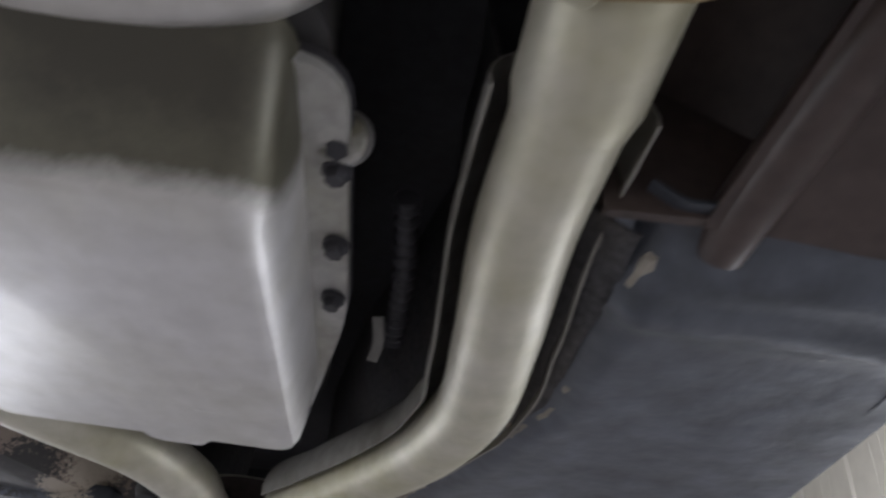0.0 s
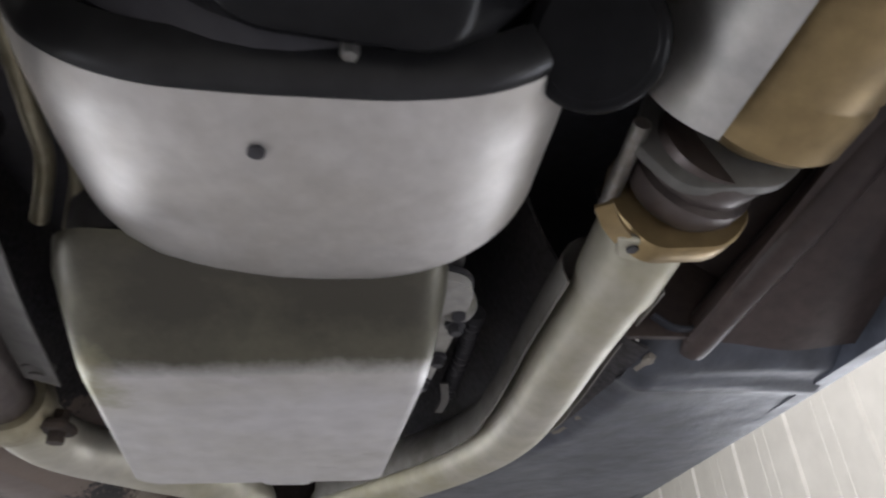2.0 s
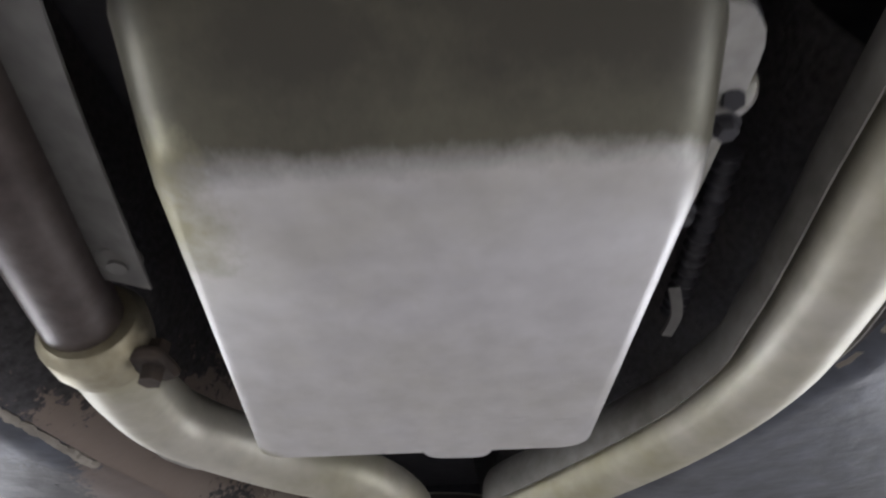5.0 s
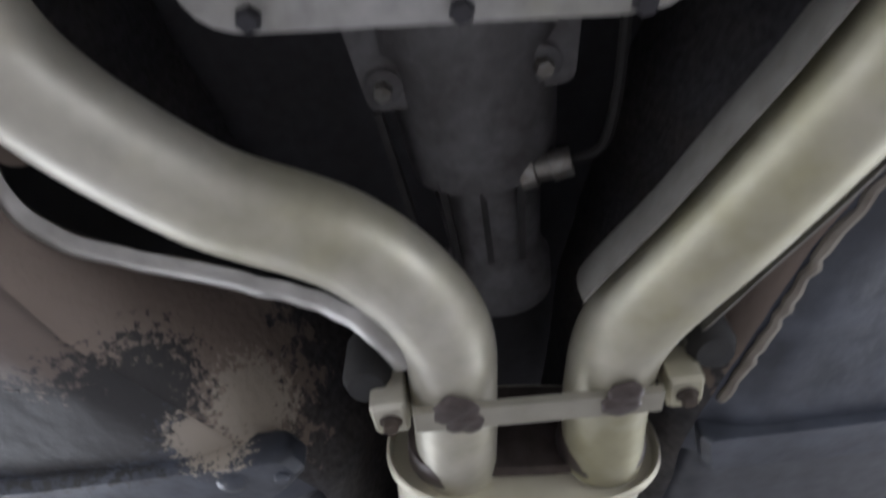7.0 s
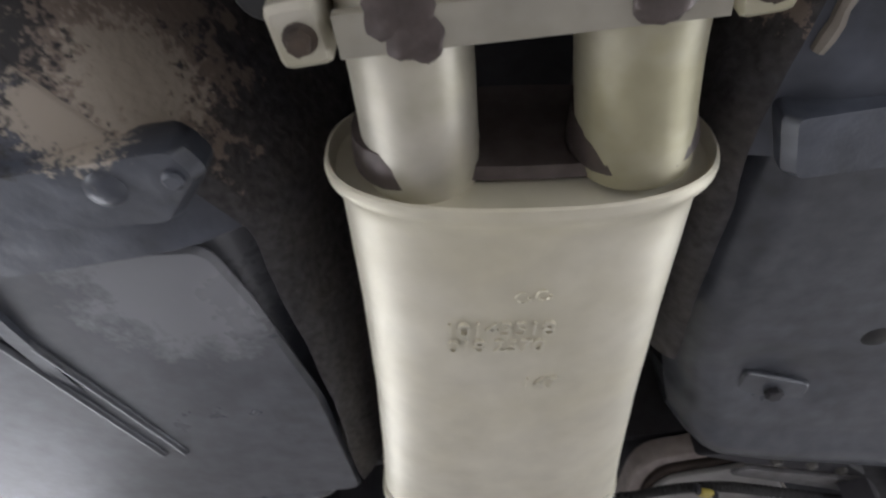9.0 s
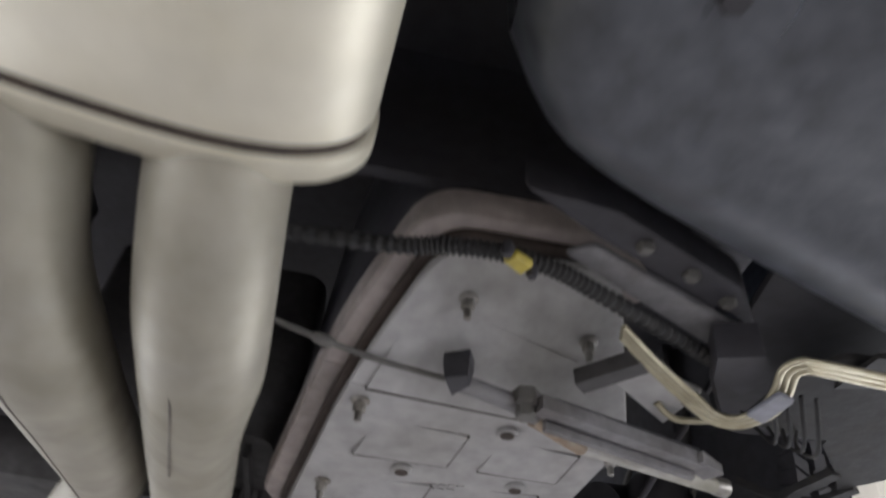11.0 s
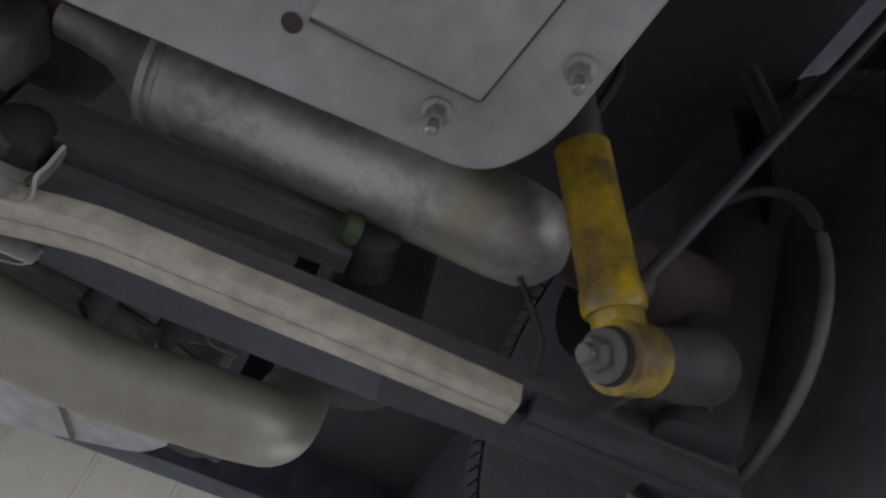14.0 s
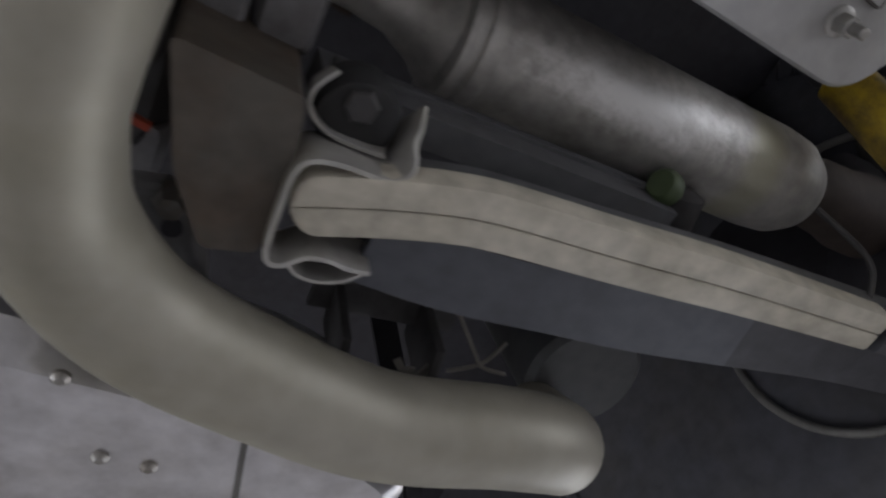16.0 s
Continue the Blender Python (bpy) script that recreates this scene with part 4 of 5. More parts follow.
# right-hand flange, pre-converter and shields
def flange_plate(cx, cy, cz, w, h, t, name, mat, label="", yaw=10):
    out = rounded([(-w, -h * 0.15), (-w * 0.55, -h), (w * 0.55, -h * 0.95), (w * 1.05, -h * 0.35), (w * 0.6, h), (-w * 0.6, h)], 0.014)
    c, s2 = math.cos(radians(yaw)), math.sin(radians(yaw))
    layers = []
    for d, k in ((0.0, 0.97), (0.1 * t, 1.0), (0.9 * t, 1.0), (t, 0.97)):
        layers.append([(cx + (p.x * k) * c - d * s2 * -1, cy + p.x * k * s2 * -0.25 - d, cz + p.y * k) for p in out])
    return add(exhaust, name, loft(layers), mat, label)


flange_plate(0.326, -0.383, 1.790, 0.050, 0.045, 0.019, "pipe_flange", TAN, "heat-tanned exhaust flange")
add(exhaust, "donut_gasket", turned((0.332, -0.398, 1.796), (0.340, -0.448, 1.800), [(0, 0.036), (0.2, 0.042), (0.45, 0.043), (0.5, 0.038), (0.8, 0.042), (1, 0.038)], 30), RUST)
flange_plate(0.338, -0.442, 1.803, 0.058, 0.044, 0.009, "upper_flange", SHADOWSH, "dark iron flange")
add(exhaust, "flange_ear", ribbon([(0.266, -0.424, 1.764), (0.273, -0.413, 1.758), (0.286, -0.398, 1.756)], 0.012, 0.004), TAN, "heat-tanned support arm")
add(exhaust, "pipe_cuff", turned((0.3235, -0.380, 1.792), (0.3105, -0.305, 1.768), [(0, 0.0335), (0.1, 0.0345), (0.85, 0.0330), (1, 0.0300)], 32), PIPE, "bright flared pipe cuff")
cuff = bmesh.new()
slab(rounded([(0.280, -0.403), (0.300, -0.399), (0.313, -0.386), (0.308, -0.372), (0.288, -0.378)], 0.005), 1.753, 1.759, 0.0015, cuff)
add(exhaust, "cuff_ear", cuff, PIPE, "bright cuff ear with a slot")
add(exhaust, "ear_slot", turned((0.2945, -0.3905, 1.7530), (0.2945, -0.3905, 1.7512), [(0, 0.0042), (1, 0.0042)], 16), BLACK)
for x in (0.285, 0.372):
    add(exhaust, "flange_stud", rod((x, -0.378, 1.79), (x, -0.46, 1.80), 0.006, 12), BOLT)
cat = [(0, 0.030), (0.03, 0.048), (0.045, 0.0535), (0.115, 0.0535), (0.125, 0.0515), (0.13, 0.0515), (0.14, 0.053), (1, 0.056)]
add(exhaust, "pre_converter", turned((0.358, -0.452, 1.806), (0.405, -0.88, 1.86), cat, 40), TAN, "heat-tanned pre-converter can")


def front_shield(u, v):
    y = lerp(-0.492, -0.92, v)
    a = radians(lerp(150, 230, u))
    cx, cz = 0.345 + 0.12 * (-0.43 - y) , 1.805 + 0.13 * (-0.43 - y)
    r = 0.070 + 0.012 * (1 - u)
    return (cx + r * math.cos(a), y + 0.012 * (1 - u), cz + r * math.sin(a))


shield = thing("heat_shield", "bright pressed heat shield riveted beside the pre-converter", "heat shield", at=(0.28, -0.6, 1.76))
add(shield, "shield_sheet", sheet(14, 20, front_shield, 0.0018), SHIELD)
add(shield, "rivet_washer", turned((0.278, -0.602, 1.770), (0.272, -0.598, 1.757), [(0, 0.014), (0.45, 0.014), (0.5, 0.009), (0.8, 0.008), (0.82, 0.0045), (1, 0.004)], 28), BOLT)
# left-hand brown pipe, shields and joint
LP = [(-0.120, -0.60, 1.800), (-0.146, -0.47, 1.772), (-0.168, -0.31, 1.757), (-0.187, -0.165, 1.747), (-0.191, -0.115, 1.743)]
add(exhaust, "front_pipe", tube(LP, 0.0255, 28, 10), RUST, "browned front pipe")
add(exhaust, "joint_ring", turned((-0.186, -0.135, 1.744), (-0.190, -0.095, 1.742), [(0, 0.030), (0.2, 0.0355), (0.7, 0.0345), (1, 0.031)]), PLATED)
add(exhaust, "joint_lug", slab(rounded([(-0.168, -0.122), (-0.140, -0.126), (-0.136, -0.088), (-0.160, -0.084)], 0.008), 1.722, 1.731), SOOT)
add(exhaust, "joint_bolt", rod((-0.150, -0.105, 1.742), (-0.150, -0.105, 1.712), 0.008, 6), SOOT)
lsh = thing("side_shield", "dull sheet-metal side shield with a riveted washer", "heat shield", at=(-0.13, -0.4, 1.76))
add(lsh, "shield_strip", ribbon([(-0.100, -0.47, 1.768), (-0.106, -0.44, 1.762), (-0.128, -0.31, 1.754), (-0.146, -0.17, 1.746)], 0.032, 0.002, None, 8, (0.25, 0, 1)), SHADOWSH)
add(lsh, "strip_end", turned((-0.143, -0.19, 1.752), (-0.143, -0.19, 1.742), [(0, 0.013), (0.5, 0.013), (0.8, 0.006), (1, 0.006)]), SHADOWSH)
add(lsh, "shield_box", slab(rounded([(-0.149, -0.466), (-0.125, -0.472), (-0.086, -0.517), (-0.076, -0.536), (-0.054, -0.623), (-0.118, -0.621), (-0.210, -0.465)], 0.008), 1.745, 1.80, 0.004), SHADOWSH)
RV = Vector((-0.098, -0.568, 1.745))
add(lsh, "shield_rivet", turned(RV, RV + Vector((0, 0, -0.009)), [(0, 0.013), (0.5, 0.013), (0.8, 0.007), (1, 0.004)]), BOLT)
add(exhaust, "hanger_link", bar((-0.075, 0.28, 1.80), (-0.075, 0.28, 1.97), 0.01, 0.01), BLACK)
add(exhaust, "hanger_link", bar((0.148, 0.29, 1.80), (0.148, 0.29, 1.97), 0.01, 0.01), BLACK)

# ---- cover plate under the rear floor ----
place[0] = REAR
tray = thing("access_cover_plate", "grey ribbed cover plate held by eight studs under the rear floor", "cover plate", at=(0.25, 1.1, 1.75))


def fold(x, y):
    """How far a point lies in front of the crease across the plate."""
    return 1.022 + 0.2036 * (x - 0.169) - y


def tilt(x, y):
    return 0.085 * (x - 0.25) - 0.045 * (y - 1.12) + 0.30 * max(0.0, fold(x, y))


def halves(outline):
    """The outline cut in two along the crease."""
    pts = [Vector((p[0], p[1])) for p in outline]
    out = []
    for sg in (1, -1):
        side = []
        for p, q in zip(pts, pts[1:] + pts[:1]):
            a, b = sg * fold(p.x, p.y), sg * fold(q.x, q.y)
            if a >= 0:
                side.append(p)
            if (a >= 0) != (b >= 0):
                side.append(p + (q - p) * (a / (a - b)))
        out.append(side)
    return out


def at_plate(x, y, d=0.0):
    return (x, y, 1.748 + tilt(x, y) - d)


OUT = [(0.205, 0.898), (0.345, 0.912), (0.407, 1.077), (0.382, 1.268), (0.358, 1.300), (0.132, 1.290), (0.108, 1.254), (0.154, 1.014)]
ORAD = [0.03, 0.02, 0.02, 0.03, 0.035, 0.02, 0.03, 0.05]
for half in halves(rounded(OUT, ORAD)):
    add(tray, "plate", slab(half, 1.748, 1.755, 0.0022, None, tilt), TRAY, "grey moulded plate")
GROW = [((p.x - 0.25) * 1.02 + 0.2465, (p.y - 1.09) * 1.012 + 1.086) for p in rounded(OUT, ORAD)]
# Thin dark slab drawn in the gap between plate and rim.
for half in halves(GROW):
    add(tray, "gasket", slab(half, 1.7555, 1.762, 0.0005, None, tilt), BROWNBLACK, "thin dark slab filling the gap round the plate")
WIDE = [((p.x - 0.25) * 1.07 + 0.236, (p.y - 1.09) * 1.02 + 1.076) for p in rounded(OUT, ORAD)]
for half in halves(WIDE):
    add(tray, "tray_rim", slab(half, 1.7625, 1.79, 0.003, None, tilt), TRAYRIM, "pinkish composite tray rim")
add(tray, "front_lip", slab(rounded([(0.166, 0.958), (0.178, 0.915), (0.203, 0.888), (0.250, 0.882), (0.345, 0.904), (0.392, 0.945), (0.36, 0.955), (0.24, 0.94)], 0.012), 1.764, 1.784, 0.005, None, tilt), TRAYRIM, "pinkish composite front lip")
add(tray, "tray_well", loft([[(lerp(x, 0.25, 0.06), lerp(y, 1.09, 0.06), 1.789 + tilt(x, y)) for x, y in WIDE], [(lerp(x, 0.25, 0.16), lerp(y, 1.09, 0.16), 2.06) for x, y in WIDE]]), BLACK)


def pad(corners):
    """A raised pad, proud along its second and third sides and fading towards the first corner."""
    bm = bmesh.new()
    low = [bm.verts.new(at_plate(x, y, h)) for (x, y), h in zip(corners, (0.0026, 0.0028, 0.0026, -0.0015))]
    top = [bm.verts.new(at_plate(x, y, -0.004)) for x, y in corners]
    bm.faces.new(low)
    bm.faces.new(top[::-1])
    for k in range(4):
        bm.faces.new((low[k], low[(k + 1) % 4], top[(k + 1) % 4], top[k]))
    return bm


for corners in ([(0.168, 1.124), (0.254, 1.136), (0.264, 1.082), (0.185, 1.068)], [(0.150, 1.241), (0.235, 1.249), (0.247, 1.174), (0.165, 1.172)], [(0.285, 1.141), (0.363, 1.153), (0.370, 1.101), (0.297, 1.090)], [(0.254, 1.252), (0.339, 1.258), (0.355, 1.183), (0.268, 1.180)], [(0.169, 1.022), (0.336, 1.056), (0.334, 0.99), (0.20, 0.94)]):
    add(tray, "raised_pad", pad(corners), TRAY, "", False)
    # Dark lines drawn along two edges of each pad.
    for p, q in ((corners[0], corners[1]), (corners[1], corners[2])):
        if corners[1][1] > 1.1 or p == corners[0]:
            add(tray, "pad_edge_line", bar(at_plate(*p, 0.0009), at_plate(*q, 0.0009), 0.0026, 0.0034), PADLINE)
for x, y in ((0.233, 0.940), (0.337, 0.972), (0.167, 1.042), (0.145, 1.181), (0.163, 1.255), (0.323, 1.272), (0.374, 1.226), (0.398, 1.098)):
    o = hex_bolt("stud_nut", at_plate(x, y), (0.0, 0.06, -1), 0.0100, 0.008, BOLT, None, 0.011, "steel stud and nut")
    link(o, tray)
for x, y in ((0.215, 1.148), (0.296, 1.072), (0.328, 1.169)):
    bmh = turned(at_plate(x, y, 0.0), at_plate(x, y, 0.004), [(0, 0.0095), (0.6, 0.0095), (1, 0.0078)], 22)
    add(tray, "blind_boss", bmh, TRAY)
    add(tray, "boss_socket", turned(at_plate(x, y, 0.0035), at_plate(x, y, 0.0046), [(0, 0.0062), (1, 0.0062)], 18), BROWNBLACK)
add(tray, "vent_hole", turned(at_plate(0.247, 1.258, -0.002), at_plate(0.247, 1.258, 0.0006), [(0, 0.005), (1, 0.005)], 16), BROWNBLACK)
for k in range(2):
    for j in range(4 - k):
        add(tray, "moulded_bar", bar(at_plate(0.246 + 0.009 * j, 1.174 + 0.008 * k, 0.0006), at_plate(0.252 + 0.009 * j, 1.175 + 0.008 * k, 0.0006), 0.0035, 0.0014), TRAY)

# ---- parking-brake gear and lines over the plate ----
place[0] = Matrix.Identity(4)
linkage = thing("brake_cable_bracket", "rusty brake cable rod with a grey guide bracket across the plate", "bracket", at=(0.22, 0.99, 1.735))
add(linkage, "cable", tube([(-0.030, 0.945, 1.765), (0.014, 0.958, 1.752), (0.056, 0.968, 1.747), (0.093, 0.975, 1.744), (0.139, 0.977, 1.740)], 0.0021, 8), SHADOWSH, "thin steel cable")
add(linkage, "cable_collar", turned((0.046, 0.966, 1.748), (0.060, 0.969, 1.7465), [(0, 0.003), (0.2, 0.0042), (0.8, 0.0042), (1, 0.003)], 12), SHADOWSH)
add(linkage, "cable_rod", tube([(0.143, 0.974, 1.738), (0.170, 0.979, 1.736), (0.195, 0.986, 1.734), (0.214, 0.999, 1.733)], 0.0066, 14), LUGGREY, "dull threaded cable rod")
add(linkage, "rust_sleeve", rod((0.206, 0.994, 1.733), (0.250, 1.022, 1.732), 0.0072, 16), RUSTBAR, "rust-streaked sleeve")
add(linkage, "guide_tube", rod((0.246, 1.020, 1.732), (0.372, 1.0565, 1.736), 0.0066, 18), ALU, "dull alloy guide tube")
add(linkage, "tube_end", turned((0.368, 1.0553, 1.736), (0.383, 1.0597, 1.7365), [(0, 0.0064), (0.2, 0.0076), (0.8, 0.0076), (1, 0.0045)]), BOLT)
add(linkage, "stop_block", loft([[(0.134 + k, 0.961, z), (0.150, 0.951 + k, z), (0.156 - k, 0.965, z), (0.145, 0.984 - k, z)] for z, k in ((1.750, 0), (1.742, 0), (1.731, 0.002))]), BLACK, "black stop block", False)
fork = bmesh.new()
bar((0.203, 0.971, 1.730), (0.332, 1.006, 1.727), 0.010, 0.010, fork)
bar((0.212, 0.989, 1.728), (0.330, 1.015, 1.724), 0.005, 0.014, fork)
bar((0.196, 0.974, 1.734), (0.216, 0.991, 1.734), 0.013, 0.010, fork)
bar((0.326, 1.003, 1.727), (0.348, 1.018, 1.727), 0.016, 0.008, fork)
add(linkage, "guide_arm", fork, LUGGREY, "grey forked guide arm")
# Black bar added for the dark open slot between the prongs.
add(linkage, "dark_slot_bar", bar((0.215, 0.982, 1.738), (0.330, 1.010, 1.735), 0.014, 0.003), BLACK)
add(linkage, "pivot_bolt", turned((0.196, 0.979, 1.742), (0.196, 0.979, 1.722), [(0, 0.010), (0.5, 0.010), (0.55, 0.0075), (1, 0.0070)], 6), SHADOWSH, "worn pivot bolt")
add(linkage, "dark_clamp", bar((0.226, 0.957, 1.744), (0.259, 0.925, 1.748), 0.013, 0.012), CAST)
add(linkage, "small_plate", slab(rounded([(0.247, 0.950), (0.256, 0.926), (0.308, 0.944), (0.301, 0.992)], 0.003), 1.744, 1.749, 0.0015), TRAY, "small grey plate")
lines = thing("brake_lines", "bundle of pale plated brake lines bent round a black connector", "pipe", at=(0.33, 0.93, 1.735))
for k in range(3):
    d = 0.0052 * k
    add(lines, "brake_line", tube([(0.236 + 0.3 * d, 0.900 + d, 1.752), (0.262 + 0.2 * d, 0.915 + d, 1.742), (0.300, 0.938 + d, 1.735), (0.318 + 0.3 * d, 0.949 + d, 1.733), (0.332 + 0.7 * d, 0.947 + 0.8 * d, 1.732), (0.340 + d, 0.933 + 0.3 * d, 1.733), (0.338 + d, 0.912 + 0.2 * d, 1.735), (0.333 + d, 0.894 + 0.3 * d, 1.737), (0.337 + d, 0.884 + 0.7 * d, 1.738), (0.352 + d, 0.884 + 0.9 * d, 1.740), (0.440, 0.905 + d, 1.755)], 0.0024, 10), PLATED, "pale plated line")
add(lines, "connector", loft([[(0.296, 0.900, z), (0.322, 0.890, z), (0.336, 0.913, z), (0.330, 0.936, z), (0.304, 0.922, z)] for z in (1.742, 1.768)]), BLACK, "black connector block", False)
add(lines, "connector_clip", slab(rounded([(0.331, 0.938), (0.337, 0.906), (0.350, 0.912), (0.346, 0.944)], 0.003), 1.728, 1.7315, 0.001), CLIPGREY, "dull blue-grey clip plate")
add(lines, "hook", tube([(0.284, 0.965, 1.744), (0.300, 0.972, 1.738), (0.322, 0.962, 1.736), (0.330, 0.956, 1.738)], 0.0024, 10), PLATED)
add(lines, "hook_block", bar((0.300, 0.950, 1.746), (0.316, 0.962, 1.746), 0.012, 0.012), BLACK)
loom = thing("wiring_loom", "black corrugated wiring hose clipped along the tray front", "hose", at=(0.18, 0.87, 1.762))
add(loom, "loom_tube", tube([(-0.06, 0.915, 1.79), (0.020, 0.893, 1.772), (0.088, 0.877, 1.763), (0.118, 0.868, 1.762), (0.148, 0.864, 1.761), (0.181, 0.869, 1.761), (0.216, 0.884, 1.761), (0.269, 0.909, 1.761), (0.311, 0.928, 1.760)], lambda t: 0.0052 + 0.0007 * math.sin(t * 420), 12, 90), RUBBER, "black corrugated hose")
add(loom, "loom_clip", slab(rounded([(0.149, 0.859), (0.155, 0.851), (0.167, 0.858), (0.162, 0.868)], 0.002), 1.749, 1.755, 0.0015), CLIPY, "yellow plastic clip")
for x, y in ((0.150, 0.852), (0.168, 0.866)):
    add(loom, "clip_peg", turned((x, y, 1.758), (x, y, 1.748), [(0, 0.003), (0.6, 0.004), (1, 0.0025)], 12), BLACK)
rail = thing("cross_rail_strip", "dull grey pressed rail strip in front of the tray", "rail", at=(0.26, 0.88, 1.78))
add(rail, "bright_strip", slab(rounded([(0.188, 0.866), (0.203, 0.855), (0.326, 0.908), (0.317, 0.932)], 0.003), 1.7715, 1.777, 0.002), LUGGREY, "dull grey strip")
add(rail, "dark_rail", slab(rounded([(0.150, 0.822), (0.206, 0.826), (0.304, 0.870), (0.330, 0.905), (0.200, 0.850)], 0.004), 1.775, 1.80, 0.003), BLACK, "dark pressed rail")
for x, y in ((0.232, 0.850), (0.268, 0.866), (0.300, 0.884)):
    add(rail, "rail_bolt", turned((x, y, 1.776), (x, y, 1.770), [(0, 0.006), (0.5, 0.006), (1, 0.0035)], 6), SHADOWSH)
place[0] = REAR
wires = thing("hanging_wires", "thin black wires hanging by the wheel arch", "cable", at=(0.5, 1.0, 1.75))
for k in range(4):
    add(wires, "wire", tube([(0.462 + 0.012 * k, 0.94, 1.745), (0.490 + 0.01 * k, 0.985, 1.738 - 0.004 * k), (0.515 + 0.008 * k, 1.03, 1.76), (0.53 + 0.02 * k, 1.08, 1.82)], 0.0016, 6), RUBBER)
splash = thing("splash_guard", "black plastic splash guard in the wheel arch", "splash guard", at=(0.62, 1.05, 1.85))
add(splash, "guard", loft([[(0.600, 1.00, z), (0.70, 1.06, z), (0.722, 1.11, z), (0.676, 1.165, z), (0.652, 1.13, z), (0.61, 1.085, z)] for z in (1.80, 1.806)]), RUBBER, "", False)
add(splash, "guard_web", bar((0.600, 1.00, 1.80), (0.575, 0.90, 1.77), 0.08, 0.004), RUBBER)
place[0] = Matrix.Identity(4)
add(splash, "guard_flap", slab(rounded([(0.388, 1.036), (0.392, 0.955), (0.410, 0.925), (0.545, 0.925), (0.540, 1.015), (0.455, 1.046)], 0.01), 1.784, 1.789), RUBBER, "black flexible flap")
place[0] = REAR
add(splash, "guard_arm", ribbon([(0.652, 1.13, 1.80), (0.640, 1.17, 1.80), (0.642, 1.215, 1.81), (0.62, 1.25, 1.84)], 0.014, 0.008), RUBBER)
add(splash, "guard_arm", ribbon([(0.690, 1.155, 1.80), (0.668, 1.195, 1.80), (0.640, 1.215, 1.81)], 0.012, 0.006), RUBBER)
ltray = thing("left_cover_plate", "grey composite panel under the rear floor beside the exhaust", "cover plate", at=(-0.3, 1.0, 1.77))
add(ltray, "plate", slab(rounded([(-0.48, 0.90), (-0.17, 0.875), (-0.165, 0.90), (-0.20, 1.25), (-0.48, 1.25)], 0.02), 1.770, 1.78), BROWNPAN)
add(ltray, "web", box(-0.47, -0.2, 0.92, 1.22, 1.778, 2.06), BLACK)

# ---- differential and rear suspension ----
diff = thing("differential", "dirty cast differential housing with a brown spring carrier", "differential", at=(0.0, 1.35, 1.82))
add(diff, "housing", loft([ring3([(-0.13, 1.22), (0.085, 1.22), (0.09, 1.42), (-0.13, 1.42)], 0.03, 1.790), ring3([(-0.15, 1.20), (0.10, 1.20), (0.11, 1.45), (-0.15, 1.45)], 0.03, 1.85), ring3([(-0.15, 1.20), (0.10, 1.20), (0.11, 1.45), (-0.15, 1.45)], 0.03, 2.0)]), CAST)
for k in range(5):
    add(diff, "cooling_rib", bar((-0.10 + 0.04 * k, 1.24, 1.785), (-0.10 + 0.04 * k, 1.41, 1.785), 0.006, 0.02), CAST)
place[0] = Matrix.Identity(4)
add(diff, "carrier_web", loft([ring3([(-0.022, 1.318), (0.022, 1.322), (0.0255, 1.340), (0.0265, 1.386), (0.006, 1.390), (-0.010, 1.362)], 0.004, z) for z in (1.694, 1.700, 1.76)]), CARRIER, "brown rust-stained spring carrier")
add(diff, "carrier_beam", box(-0.34, -0.012, 1.30, 1.39, 1.742, 1.80, 0.01), CAST)
lug = bmesh.new()
slab(rounded([(-0.024, 1.385), (-0.006, 1.382), (0.010, 1.400), (0.016, 1.420), (-0.006, 1.418)], 0.004), 1.716, 1.728, 0.002, lug)
bar((0.006, 1.392, 1.722), (0.014, 1.422, 1.718), 0.006, 0.016, lug)
add(diff, "carrier_lug", lug, LUGGREY, "dull grey bolted lug")
add(diff, "lug_hole", turned((-0.003, 1.399, 1.718), (-0.003, 1.399, 1.7145), [(0, 0.0045), (1, 0.0040)], 16), BLACK)
add(diff, "lug_bolt", turned((-0.006, 1.388, 1.722), (-0.006, 1.388, 1.710), [(0, 0.007), (0.6, 0.007), (1, 0.005)], 6), BOLT)
for x0, x1, y0, y1, z0 in ((-0.020, 0.000, 1.294, 1.334, 1.736), (0.002, 0.026, 1.290, 1.326, 1.738), (-0.060, -0.024, 1.318, 1.350, 1.738)):
    add(diff, "mounting_lug", box(x0, x1, y0, y1, z0, 1.78, 0.004), LUGGREY, "pale cast mounting lug")
add(diff, "drain_bolt", turned((-0.0075, 1.338, 1.75), (-0.0075, 1.338, 1.726), [(0, 0.010), (0.45, 0.010), (0.5, 0.0075), (1, 0.0070)], 6), BOLT, "steel hexagon bolt")
add(diff, "red_tag", bar((-0.040, 1.367, 1.738), (-0.020, 1.371, 1.736), 0.003, 0.004), REDTAG, "red paint mark")
add(diff, "lower_web", box(-0.060, -0.012, 1.372, 1.40, 1.744, 1.78, 0.004), LUGGREY, "dull grey casting web")
place[0] = Matrix.Identity(4)
spring = thing("leaf_spring", "buff fibreglass transverse leaf spring with a grey liner", "leaf spring", at=(0.13, 1.34, 1.70))
LEAF = [(0.030, 1.3610, 1.6890), (0.045, 1.3560, 1.6890), (0.066, 1.3500, 1.6890), (0.088, 1.3450, 1.6890), (0.110, 1.3420, 1.6885), (0.167, 1.3385, 1.6855), (0.228, 1.3340, 1.6820), (0.318, 1.3305, 1.6780), (0.44, 1.3270, 1.6740)]


